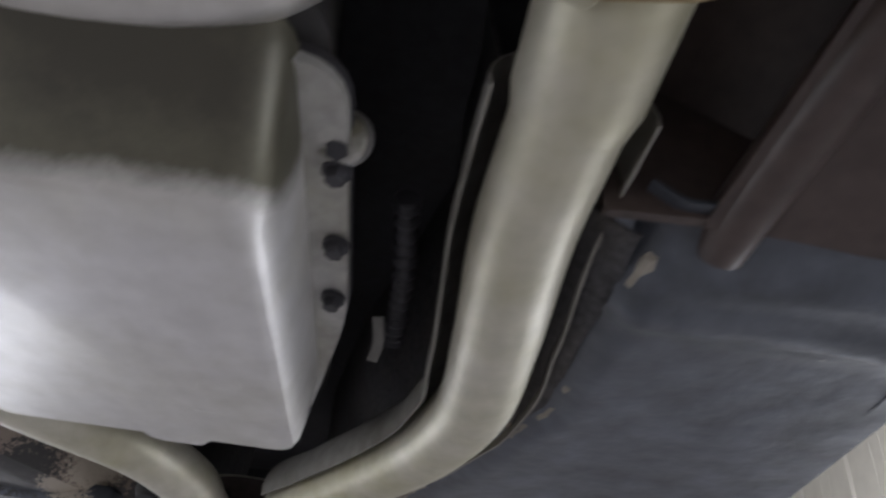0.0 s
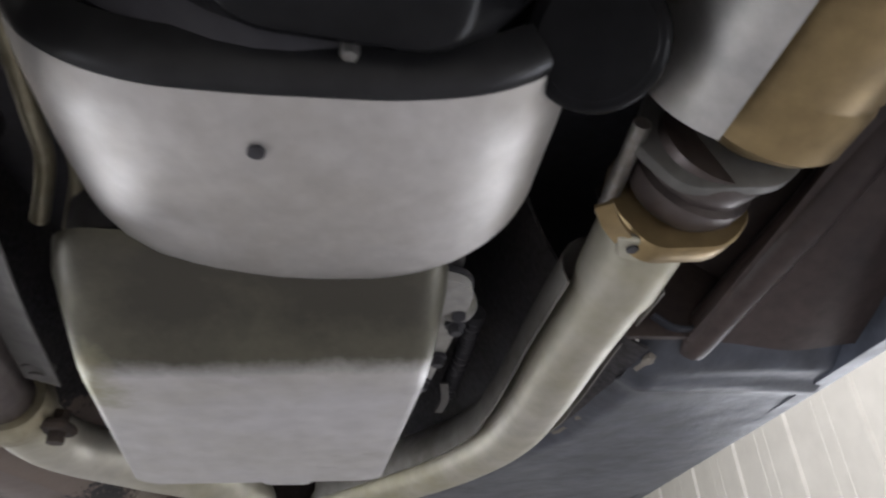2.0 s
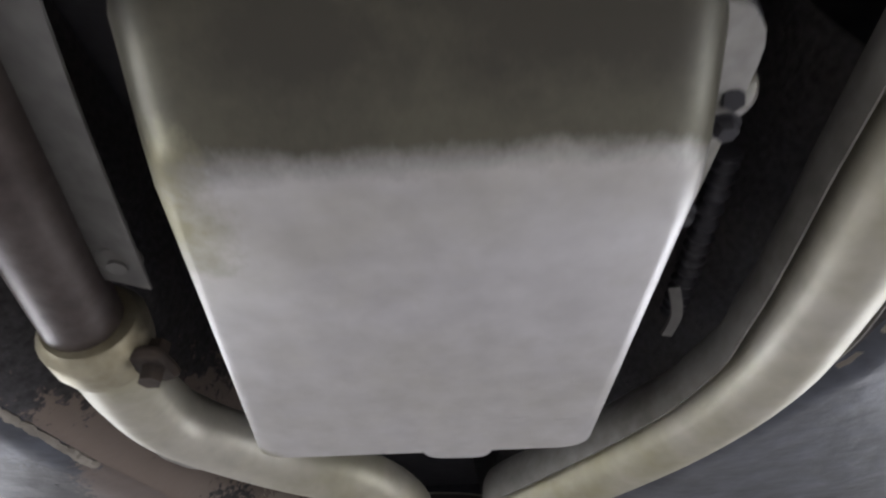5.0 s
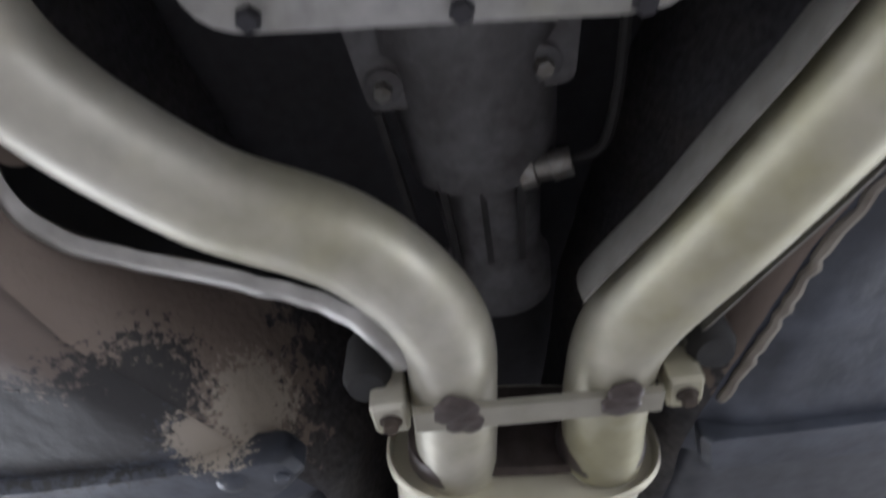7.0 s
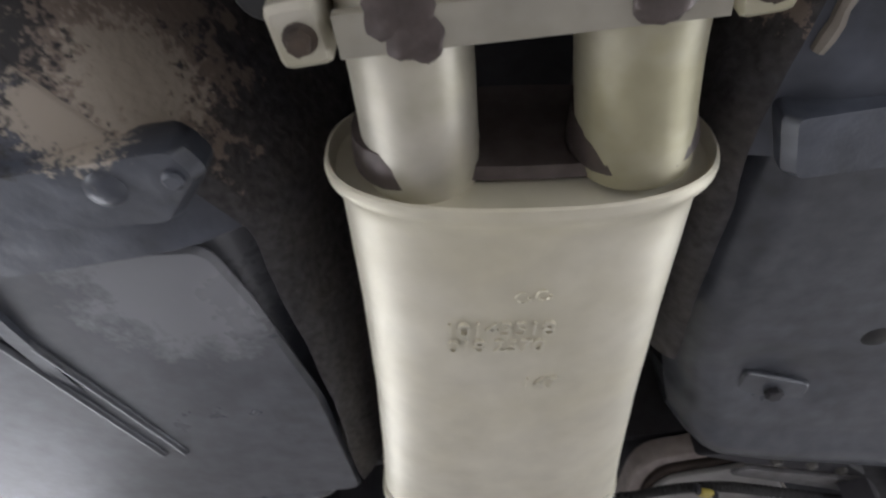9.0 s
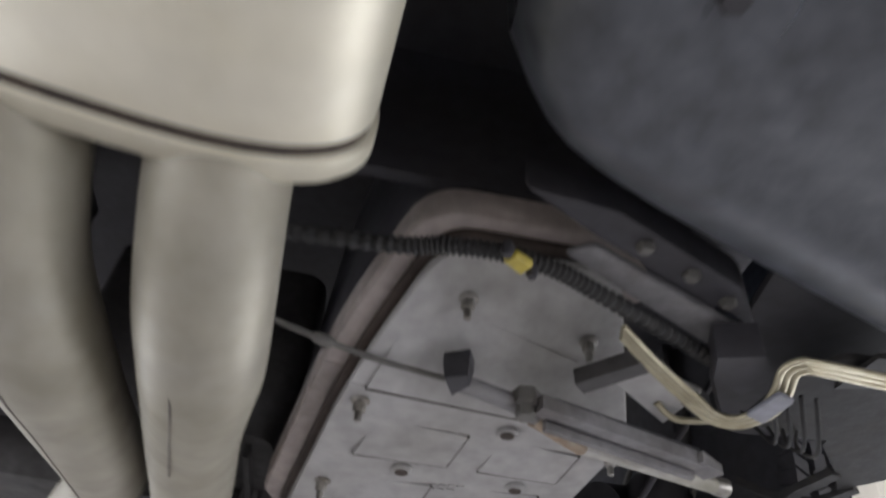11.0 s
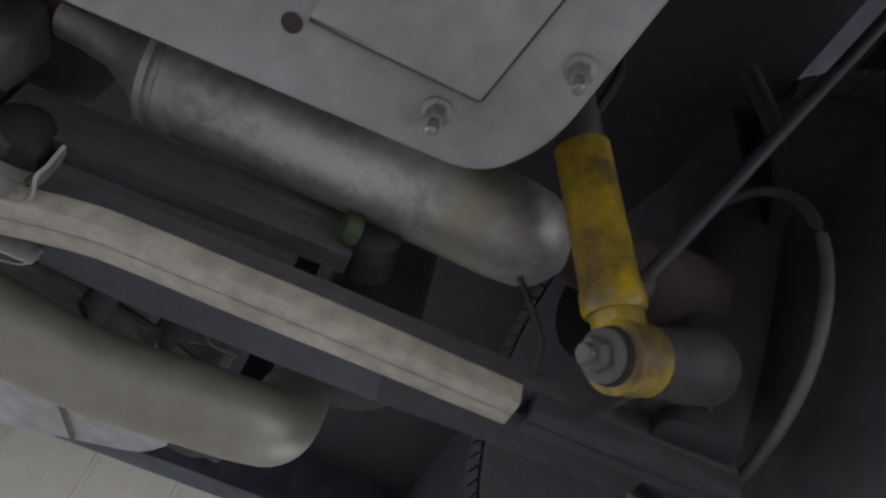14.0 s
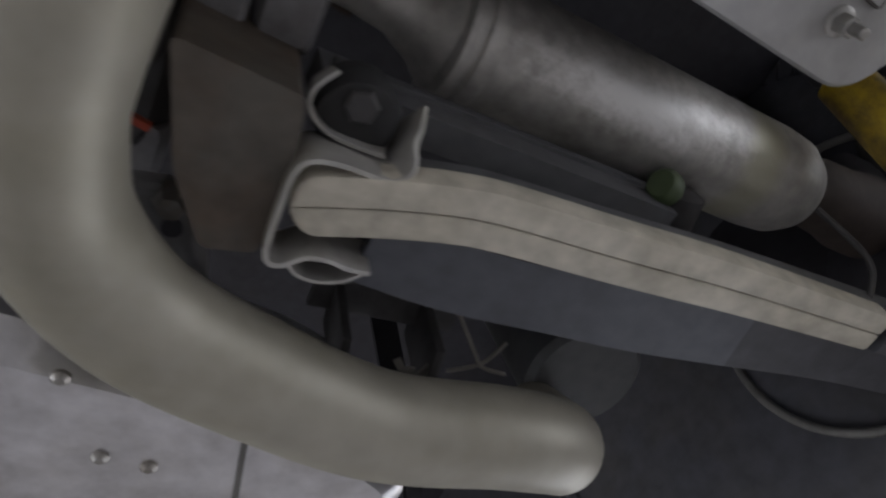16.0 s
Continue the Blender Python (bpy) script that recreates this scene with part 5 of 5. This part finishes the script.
def leaf_half(side, x0, x1, h0, h1, wide=0.0132):
    """One moulded half of the leaf, its long edges rounded, its inner end drawn round."""
    path = [p for p in curve_points(LEAF, 14) if x0 - 1e-6 <= p.x <= x1 + 1e-6]
    layers = []
    for i, p in enumerate(path):
        d = path[min(i + 1, len(path) - 1)] - path[max(i - 1, 0)]
        n = Vector((-d.y, d.x, 0)).normalized() * side
        w = wide * lerp(1.0, 0.80, max(0.0, min(1.0, (p.x - 0.20) / 0.15)))
        start = min(1.0, (p.x - path[0].x) / 0.010) if x0 < 0.1 else 1.0
        w *= math.sqrt(max(1 - (1 - start) ** 2, 0.06))
        grit = 0.0003 * noise.noise((p.x * 160, side, 0)) + 0.0003 * noise.noise((p.x * 420, side, 3))
        prof = [(0.0003, h0), (0.0003, 0.0008), (0.0014, 0.0), (w - 0.0030, 0.0), (w - 0.0008, 0.0010), (w + grit, 0.0034), (w, h1)]
        layers.append([p + n * u + Vector((0, 0, v)) for u, v in prof])
    return loft(layers)


# The leaf's outer end is coloured dark for the shadow across it.
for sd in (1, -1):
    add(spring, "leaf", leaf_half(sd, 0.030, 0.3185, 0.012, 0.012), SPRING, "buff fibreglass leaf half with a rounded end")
    add(spring, "leaf_end_in_shadow", leaf_half(sd, 0.3185, 0.44, 0.012, 0.012), SPRINGDARK, "outer end of the leaf, darkened for a cast shadow")
# Front face of the same buff leaf, its shade put into the colour.
add(spring, "leaf_core", ribbon([(x, y, z + 0.0185) for x, y, z in LEAF[1:]], 0.0205, 0.0130, None, 10), LEAFSIDE, "front side of the leaf, darkened for shade")
add(spring, "liner", ribbon([(0.066, 1.374, 1.702), (0.110, 1.376, 1.700), (0.160, 1.372, 1.697), (0.205, 1.368, 1.694), (0.255, 1.360, 1.690)], 0.034, 0.006, None, 8), LINER, "blue-grey liner plate behind the leaf")
# The liner's end carries the same painted shadow.
add(spring, "liner_end_in_shadow", ribbon([(0.255, 1.360, 1.690), (0.32, 1.350, 1.686), (0.40, 1.344, 1.682)], 0.034, 0.006, None, 8), SPRINGDARK, "end of the liner, darkened for a cast shadow")
add(spring, "moulded_step", box(0.058, 0.074, 1.3385, 1.3435, 1.697, 1.704, 0.001), SPRINGDARK)
clamp = thing("spring_clamp", "bent sheet-steel spring clamp with a rubber cushion and a bolt", "clamp", at=(0.05, 1.36, 1.70))
add(clamp, "clamp_strap", ribbon([(0.0660, 1.3270, 1.722), (0.0640, 1.3330, 1.710), (0.0620, 1.3385, 1.702), (0.0560, 1.3400, 1.701), (0.0420, 1.3395, 1.701), (0.0310, 1.3410, 1.700), (0.0265, 1.3470, 1.699), (0.0262, 1.3600, 1.698), (0.0272, 1.3780, 1.698), (0.0295, 1.3840, 1.698), (0.0345, 1.3840, 1.698), (0.0420, 1.3790, 1.699), (0.0500, 1.3775, 1.699), (0.0600, 1.3795, 1.700), (0.0680, 1.3790, 1.700)], 0.0020, 0.022, None, 8), ALU, "bent steel strap")
add(clamp, "lower_strap", ribbon([(0.036, 1.3830, 1.697), (0.042, 1.3890, 1.697), (0.051, 1.3900, 1.697), (0.060, 1.3870, 1.697), (0.066, 1.3815, 1.697)], 0.0014, 0.012), ALU, "thin curled strap")
add(clamp, "cup_rim", ribbon([(0.0320, 1.3165, 1.716), (0.0265, 1.3240, 1.713), (0.0275, 1.3310, 1.710), (0.036, 1.3360, 1.708), (0.048, 1.3370, 1.707), (0.058, 1.3365, 1.706)], 0.0014, 0.008), ALU)
add(clamp, "cushion", turned((0.045, 1.3285, 1.735), (0.045, 1.3300, 1.708), [(0, 0.010), (0.25, 0.0155), (0.75, 0.0165), (0.95, 0.0150), (1, 0.012)], 28), RUBBER, "black rubber cushion")
add(clamp, "bolt_head", turned((0.044, 1.3240, 1.730), (0.043, 1.3230, 1.704), [(0, 0.0085), (0.55, 0.0085), (0.60, 0.0068), (0.95, 0.0068), (1, 0.0055)], 6), CAST, "dull hexagon bolt")
axle = thing("drive_shaft", "weathered aluminium drive shaft tube with a welded yoke", "drive shaft", at=(0.2, 1.30, 1.78))
A0, A1 = Vector((0.098, 1.3020, 1.781)), Vector((0.326, 1.3050, 1.778))
add(axle, "shaft_tube", turned(A0, A1, [(0, 0.0305), (0.84, 0.0305), (0.91, 0.0290), (0.96, 0.024), (1, 0.013)], 44), SHAFT, "oxidised aluminium tube with a stained band")
add(axle, "weld_ring", turned(A0 - Vector((0.016, 0, 0)), A0 + Vector((0.004, 0, 0)), [(0, 0.029), (0.10, 0.0325), (0.30, 0.0330), (0.36, 0.0306), (0.50, 0.0306), (0.56, 0.0325), (0.82, 0.0325), (1, 0.0304)], 44), SHAFT, "double weld bead")
add(axle, "yoke", turned((0.030, 1.2990, 1.786), A0 - Vector((0.014, 0, 0)), [(0, 0.013), (0.25, 0.0125), (0.55, 0.014), (0.80, 0.020), (1, 0.0285)], 28), SHAFT, "cast yoke neck")
add(axle, "yoke_fork", bar((-0.010, 1.288, 1.782), (0.045, 1.297, 1.786), 0.034, 0.012), SOOT, "rusty yoke fork")
add(axle, "universal_joint", turned((0.004, 1.276, 1.786), (0.004, 1.322, 1.786), [(0, 0.010), (0.08, 0.0125), (0.92, 0.0125), (1, 0.010)]), SOOT, "rusty universal joint")
add(axle, "outer_joint", turned((0.322, 1.3010, 1.781), (0.42, 1.306, 1.790), [(0, 0.015), (0.15, 0.021), (0.45, 0.023), (0.6, 0.026), (1, 0.026)], 28), BROWNBLACK, "dark rusty outer joint")
link1 = thing("camber_strut", "dull grey pressed camber strut with a bushed end", "strut", at=(0.15, 1.33, 1.74))
strut = bmesh.new()
bar((0.030, 1.3290, 1.7360), (0.214, 1.3340, 1.7460), 0.014, 0.030, strut)
bar((0.036, 1.3220, 1.7400), (0.205, 1.3265, 1.7510), 0.0035, 0.006, strut)
add(link1, "strut_bar", strut, LEAFSIDE, "dull grey strut bar with a pressed rib")
add(link1, "strut_eye", turned((0.222, 1.3200, 1.7490), (0.226, 1.3480, 1.7460), [(0, 0.010), (0.06, 0.0145), (0.94, 0.0145), (1, 0.010)], 26), CAST)
add(link1, "bushing", turned((0.204, 1.3190, 1.7420), (0.212, 1.3215, 1.7440), [(0, 0.007), (0.3, 0.009), (1, 0.009)], 18), BUSHGREEN, "faded green bushing")
link2 = thing("trailing_rod", "thin dull steel trailing rod leading to the hub", "strut", at=(0.40, 1.19, 1.82))
add(link2, "rod_bar", rod((0.345, 1.268, 1.723), (0.450, 1.110, 1.920), 0.0040, 14), BLACK)
add(link2, "rod_end", turned((0.340, 1.275, 1.714), (0.350, 1.260, 1.733), [(0, 0.006), (0.3, 0.0085), (0.8, 0.0085), (1, 0.006)], 16), CAST)
shock = thing("shock_absorber", "dirty yellow shock absorber with a rubber-bushed lower eye", "shock absorber", at=(0.33, 1.26, 1.72))
S0, S1 = Vector((0.300, 1.2400, 1.786)), Vector((0.3355, 1.2635, 1.7035))
SD = (S1 - S0).normalized()
add(shock, "shock_body", turned(S0, S1, [(0, 0.010), (0.03, 0.0142), (0.86, 0.0142), (0.875, 0.0150), (0.97, 0.0154), (1, 0.0140)], 34), YELLOW, "dirty yellow shock body with a rolled lip")
add(shock, "shock_rod_cover", turned(S0 - SD * 0.07, S0, [(0, 0.012), (0.95, 0.0125), (1, 0.010)], 24), BLACK)
E0, ED = Vector((0.3220, 1.2620, 1.6730)), Vector((0.86, 0.22, 0.46)).normalized()
add(shock, "lower_eye", turned(E0 + ED * 0.014, E0 + ED * 0.038, [(0, 0.0140), (0.06, 0.0168), (0.94, 0.0168), (1, 0.0140)], 30), YELLOW, "yellow lower eye")
add(shock, "eye_stem", rod(S1 - SD * 0.004, E0 + ED * 0.026, 0.0125, 20), YELLOW)
add(shock, "bushing", turned(E0 + ED * 0.0095, E0 + ED * 0.0150, [(0, 0.0105), (0.35, 0.0130), (1, 0.0135)], 26), RUBBER, "black rubber bushing")
add(shock, "washer", turned(E0 + ED * 0.0070, E0 + ED * 0.0100, [(0, 0.0110), (0.3, 0.0122), (1, 0.0122)], 26), SHADOWSH, "dull steel washer")
add(shock, "eye_nut", turned(E0, E0 + ED * 0.0074, [(0, 0.0068), (0.15, 0.0080), (1, 0.0080)], 6), SHADOWSH, "worn hexagon nut")
add(shock, "stud_end", turned(E0 - ED * 0.004, E0 + ED * 0.001, [(0, 0.0040), (0.2, 0.0046), (1, 0.0046)], 14), SHADOWSH)
knuckle = thing("hub_carrier", "dirty cast hub carrier with a ragged tongue at the spring end", "hub carrier", at=(0.39, 1.30, 1.71))
add(knuckle, "carrier_boss", turned(E0 + ED * 0.038, E0 + ED * 0.092, [(0, 0.0130), (0.12, 0.0165), (0.45, 0.0165), (0.5, 0.0185), (0.92, 0.0185), (1, 0.015)], 30), CAST, "dull cast boss")
add(knuckle, "carrier_tongue", slab(rounded([(0.366, 1.279), (0.400, 1.282), (0.414, 1.300), (0.404, 1.307), (0.411, 1.316), (0.403, 1.322), (0.408, 1.344), (0.399, 1.349), (0.388, 1.334), (0.378, 1.312)], 0.003), 1.700, 1.712, 0.002), CAST, "ragged dull cast tongue")
add(knuckle, "carrier_body", loft([ring3([(0.385, 1.300), (0.430, 1.295), (0.440, 1.345), (0.395, 1.350)], 0.012, 1.690), ring3([(0.395, 1.295), (0.450, 1.290), (0.455, 1.365), (0.400, 1.370)], 0.014, 1.75), ring3([(0.42, 1.28), (0.48, 1.28), (0.48, 1.39), (0.42, 1.39)], 0.02, 1.86)]), BLACK)
add(knuckle, "thin_bracket", ribbon([(0.338, 1.3330, 1.690), (0.350, 1.3260, 1.690), (0.362, 1.3060, 1.694), (0.372, 1.2920, 1.700)], 0.003, 0.008), CAST)
add(knuckle, "spring_bolt", rod((0.425, 1.352, 1.655), (0.425, 1.340, 1.74), 0.0065), CAST)
add(knuckle, "dangling_wire", tube([(0.300, 1.300, 1.740), (0.318, 1.306, 1.712), (0.322, 1.318, 1.700), (0.318, 1.328, 1.694)], 0.0018, 8), CAST)
place[0] = REAR
bh = thing("brake_hose", "grey-black brake hose looping past the hub", "hose", at=(0.58, 1.40, 1.8))
add(bh, "hose_tube", tube([(0.56, 1.28, 2.02), (0.59, 1.30, 1.95), (0.60, 1.33, 1.90), (0.585, 1.36, 1.86)], 0.0075, 12, 12), RUBBER)
add(bh, "thin_hose", tube([(0.405, 1.27, 1.98), (0.408, 1.262, 1.90), (0.42, 1.26, 1.86), (0.41, 1.28, 1.82)], 0.0035, 8), RUBBER)

# ---- wheel ----
wheel = thing("wheel", "worn black road wheel hanging at full droop", "wheel", at=(0.70, 1.49, 1.895))
WC = Vector((0.595, 1.490, 1.895))
place[0] = REAR @ Matrix.Translation(WC) @ Matrix.Rotation(radians(13), 4, "Z") @ Matrix.Translation(-WC)
tread = bmesh.new()
turned(WC, WC + Vector((0.115, 0, 0)), [(0, 0.195), (0.02, 0.225), (0.06, 0.262), (0.14, 0.286), (0.24, 0.292), (0.26, 0.286), (0.30, 0.286), (0.32, 0.293), (0.48, 0.294), (0.50, 0.287), (0.54, 0.287), (0.56, 0.294), (0.72, 0.293), (0.74, 0.286), (0.78, 0.286), (0.80, 0.291), (0.92, 0.28), (1, 0.225), (0.98, 0.195)], 96, tread)
add(wheel, "tyre", tread, TYRE, "worn treaded tyre")
block = bmesh.new()
for k in range(0, 96):
    a = 2 * math.pi * k / 96
    for x0, x1, sk in ((0.672, 0.706, 0.03), (0.724, 0.756, -0.03), (0.772, 0.804, 0.03)):
        r0, r1, w = 0.270, 0.2965, 0.026
        ring = []
        for r in (r0, r1):
            for x, dz in ((x0, 0), (x1, sk)):
                for da in (-w, w):
                    ring.append(block.verts.new(WC + Vector(((x - 0.66) * 0.575, r * math.cos(a + da + dz), r * math.sin(a + da + dz)))))
        b0, b1 = ring[:4], ring[4:]
        block.faces.new((b1[0], b1[1], b1[3], b1[2]))
        for i, j in ((0, 1), (1, 3), (3, 2), (2, 0)):
            block.faces.new((b0[i], b0[j], b1[j], b1[i]))
ob = part("tread", block, TYRE, None, "", False)
link(ob, wheel)
tagged(ob, kind="stuff")
rim = bmesh.new()
place[0] = Matrix.Identity(4)
path = [Vector((0.452, 1.352 + 0.112 * math.cos(2 * math.pi * k / 72), 1.806 + 0.112 * math.sin(2 * math.pi * k / 72))) for k in range(73)]
sweep(path, 0.0035, 10, rim)
add(wheel, "rim", rim, SHADOWSH, "dull alloy rim lip")
place[0] = REAR @ Matrix.Translation(WC) @ Matrix.Rotation(radians(13), 4, "Z") @ Matrix.Translation(-WC)
for k in range(5):
    a = 2 * math.pi * k / 5 + 0.35
    add(wheel, "spoke", bar(WC + Vector((0.07, 0.03 * math.cos(a), 0.03 * math.sin(a))), WC + Vector((0.08, 0.195 * math.cos(a), 0.195 * math.sin(a))), 0.06, 0.03, None, (1, 0, 0)), SHADOWSH)
add(wheel, "hub", turned(Vector((0.50, 1.45, 1.85)), WC + Vector((0.10, 0, 0)), [(0, 0.05), (0.6, 0.05), (1, 0.04)]), BLACK)
place[0] = REAR

# ---- silencer ----
place[0] = Matrix.Identity(4)
silencer = thing("silencer", "bright riveted silencer box at the rear of the car", "silencer", at=(-0.05, 1.55, 1.72))
SIL = rounded([(-0.42, 1.452), (-0.05, 1.464), (0.10, 1.492), (0.168, 1.535), (0.150, 1.592), (0.03, 1.640), (-0.42, 1.660)], 0.022)
add(silencer, "silencer_shell", slab(SIL, 1.708, 1.80, 0.014), SILVER, "bright hammered silencer shell")
add(silencer, "shell_seam", bar((0.056, 1.492, 1.7075), (0.078, 1.606, 1.7075), 0.0030, 0.003), SHADOWSH, "dark lap seam")
for x, y in ((-0.0015, 1.5265), (0.0205, 1.5290), (-0.026, 1.4800), (-0.075, 1.525), (-0.10, 1.60)):
    add(silencer, "shell_rivet", turned((x, y, 1.7085), (x, y, 1.7050), [(0, 0.0042), (0.5, 0.0040), (1, 0.002)]), BOLT, "small rivet head")
add(silencer, "rim_flange", sweep([Vector((p.x, p.y, 1.752)) for p in SIL] + [Vector((SIL[0].x, SIL[0].y, 1.752))], 0.0045, 8), SHADOWSH, "dark rolled edge")
add(silencer, "hanger_strap", ribbon([(0.150, 1.560, 1.712), (0.172, 1.566, 1.716), (0.182, 1.560, 1.75), (0.182, 1.55, 2.05)], 0.022, 0.003), BLACK)
add(silencer, "outlet", turned((0.245, 1.447, 1.742), (0.245, 1.462, 1.88), [(0, 0.034), (0.03, 0.038), (1, 0.038)], 36), CANISTER, "dull dark canister")
hang = thing("rear_hanger", "dull sheet hanger with a torn edge and wires behind the spring", "bracket", at=(0.10, 1.43, 1.73))
hb = bmesh.new()
bar((0.082, 1.430, 1.735), (0.088, 1.462, 1.735), 0.004, 0.05, hb)
bar((0.128, 1.425, 1.735), (0.134, 1.458, 1.735), 0.004, 0.05, hb)
bar((0.070, 1.432, 1.752), (0.150, 1.428, 1.752), 0.03, 0.003, hb)
add(hang, "hanger_plate", hb, CAST)
for j, (x, y) in enumerate(((0.112, 1.440), (0.121, 1.443), (0.130, 1.440))):
    add(hang, "torn_tongue", bar((x, y, 1.716), (x + 0.008 - 0.007 * j, y + 0.008, 1.712), 0.004, 0.0015), LIP, "bright torn metal tongue")
add(hang, "wire", tube([(0.140, 1.418, 1.735), (0.152, 1.430, 1.722), (0.160, 1.437, 1.720), (0.176, 1.440, 1.722)], 0.0012, 6), LIP)
add(hang, "wire", tube([(0.144, 1.446, 1.722), (0.160, 1.436, 1.722), (0.170, 1.424, 1.728)], 0.0012, 6), LIP)
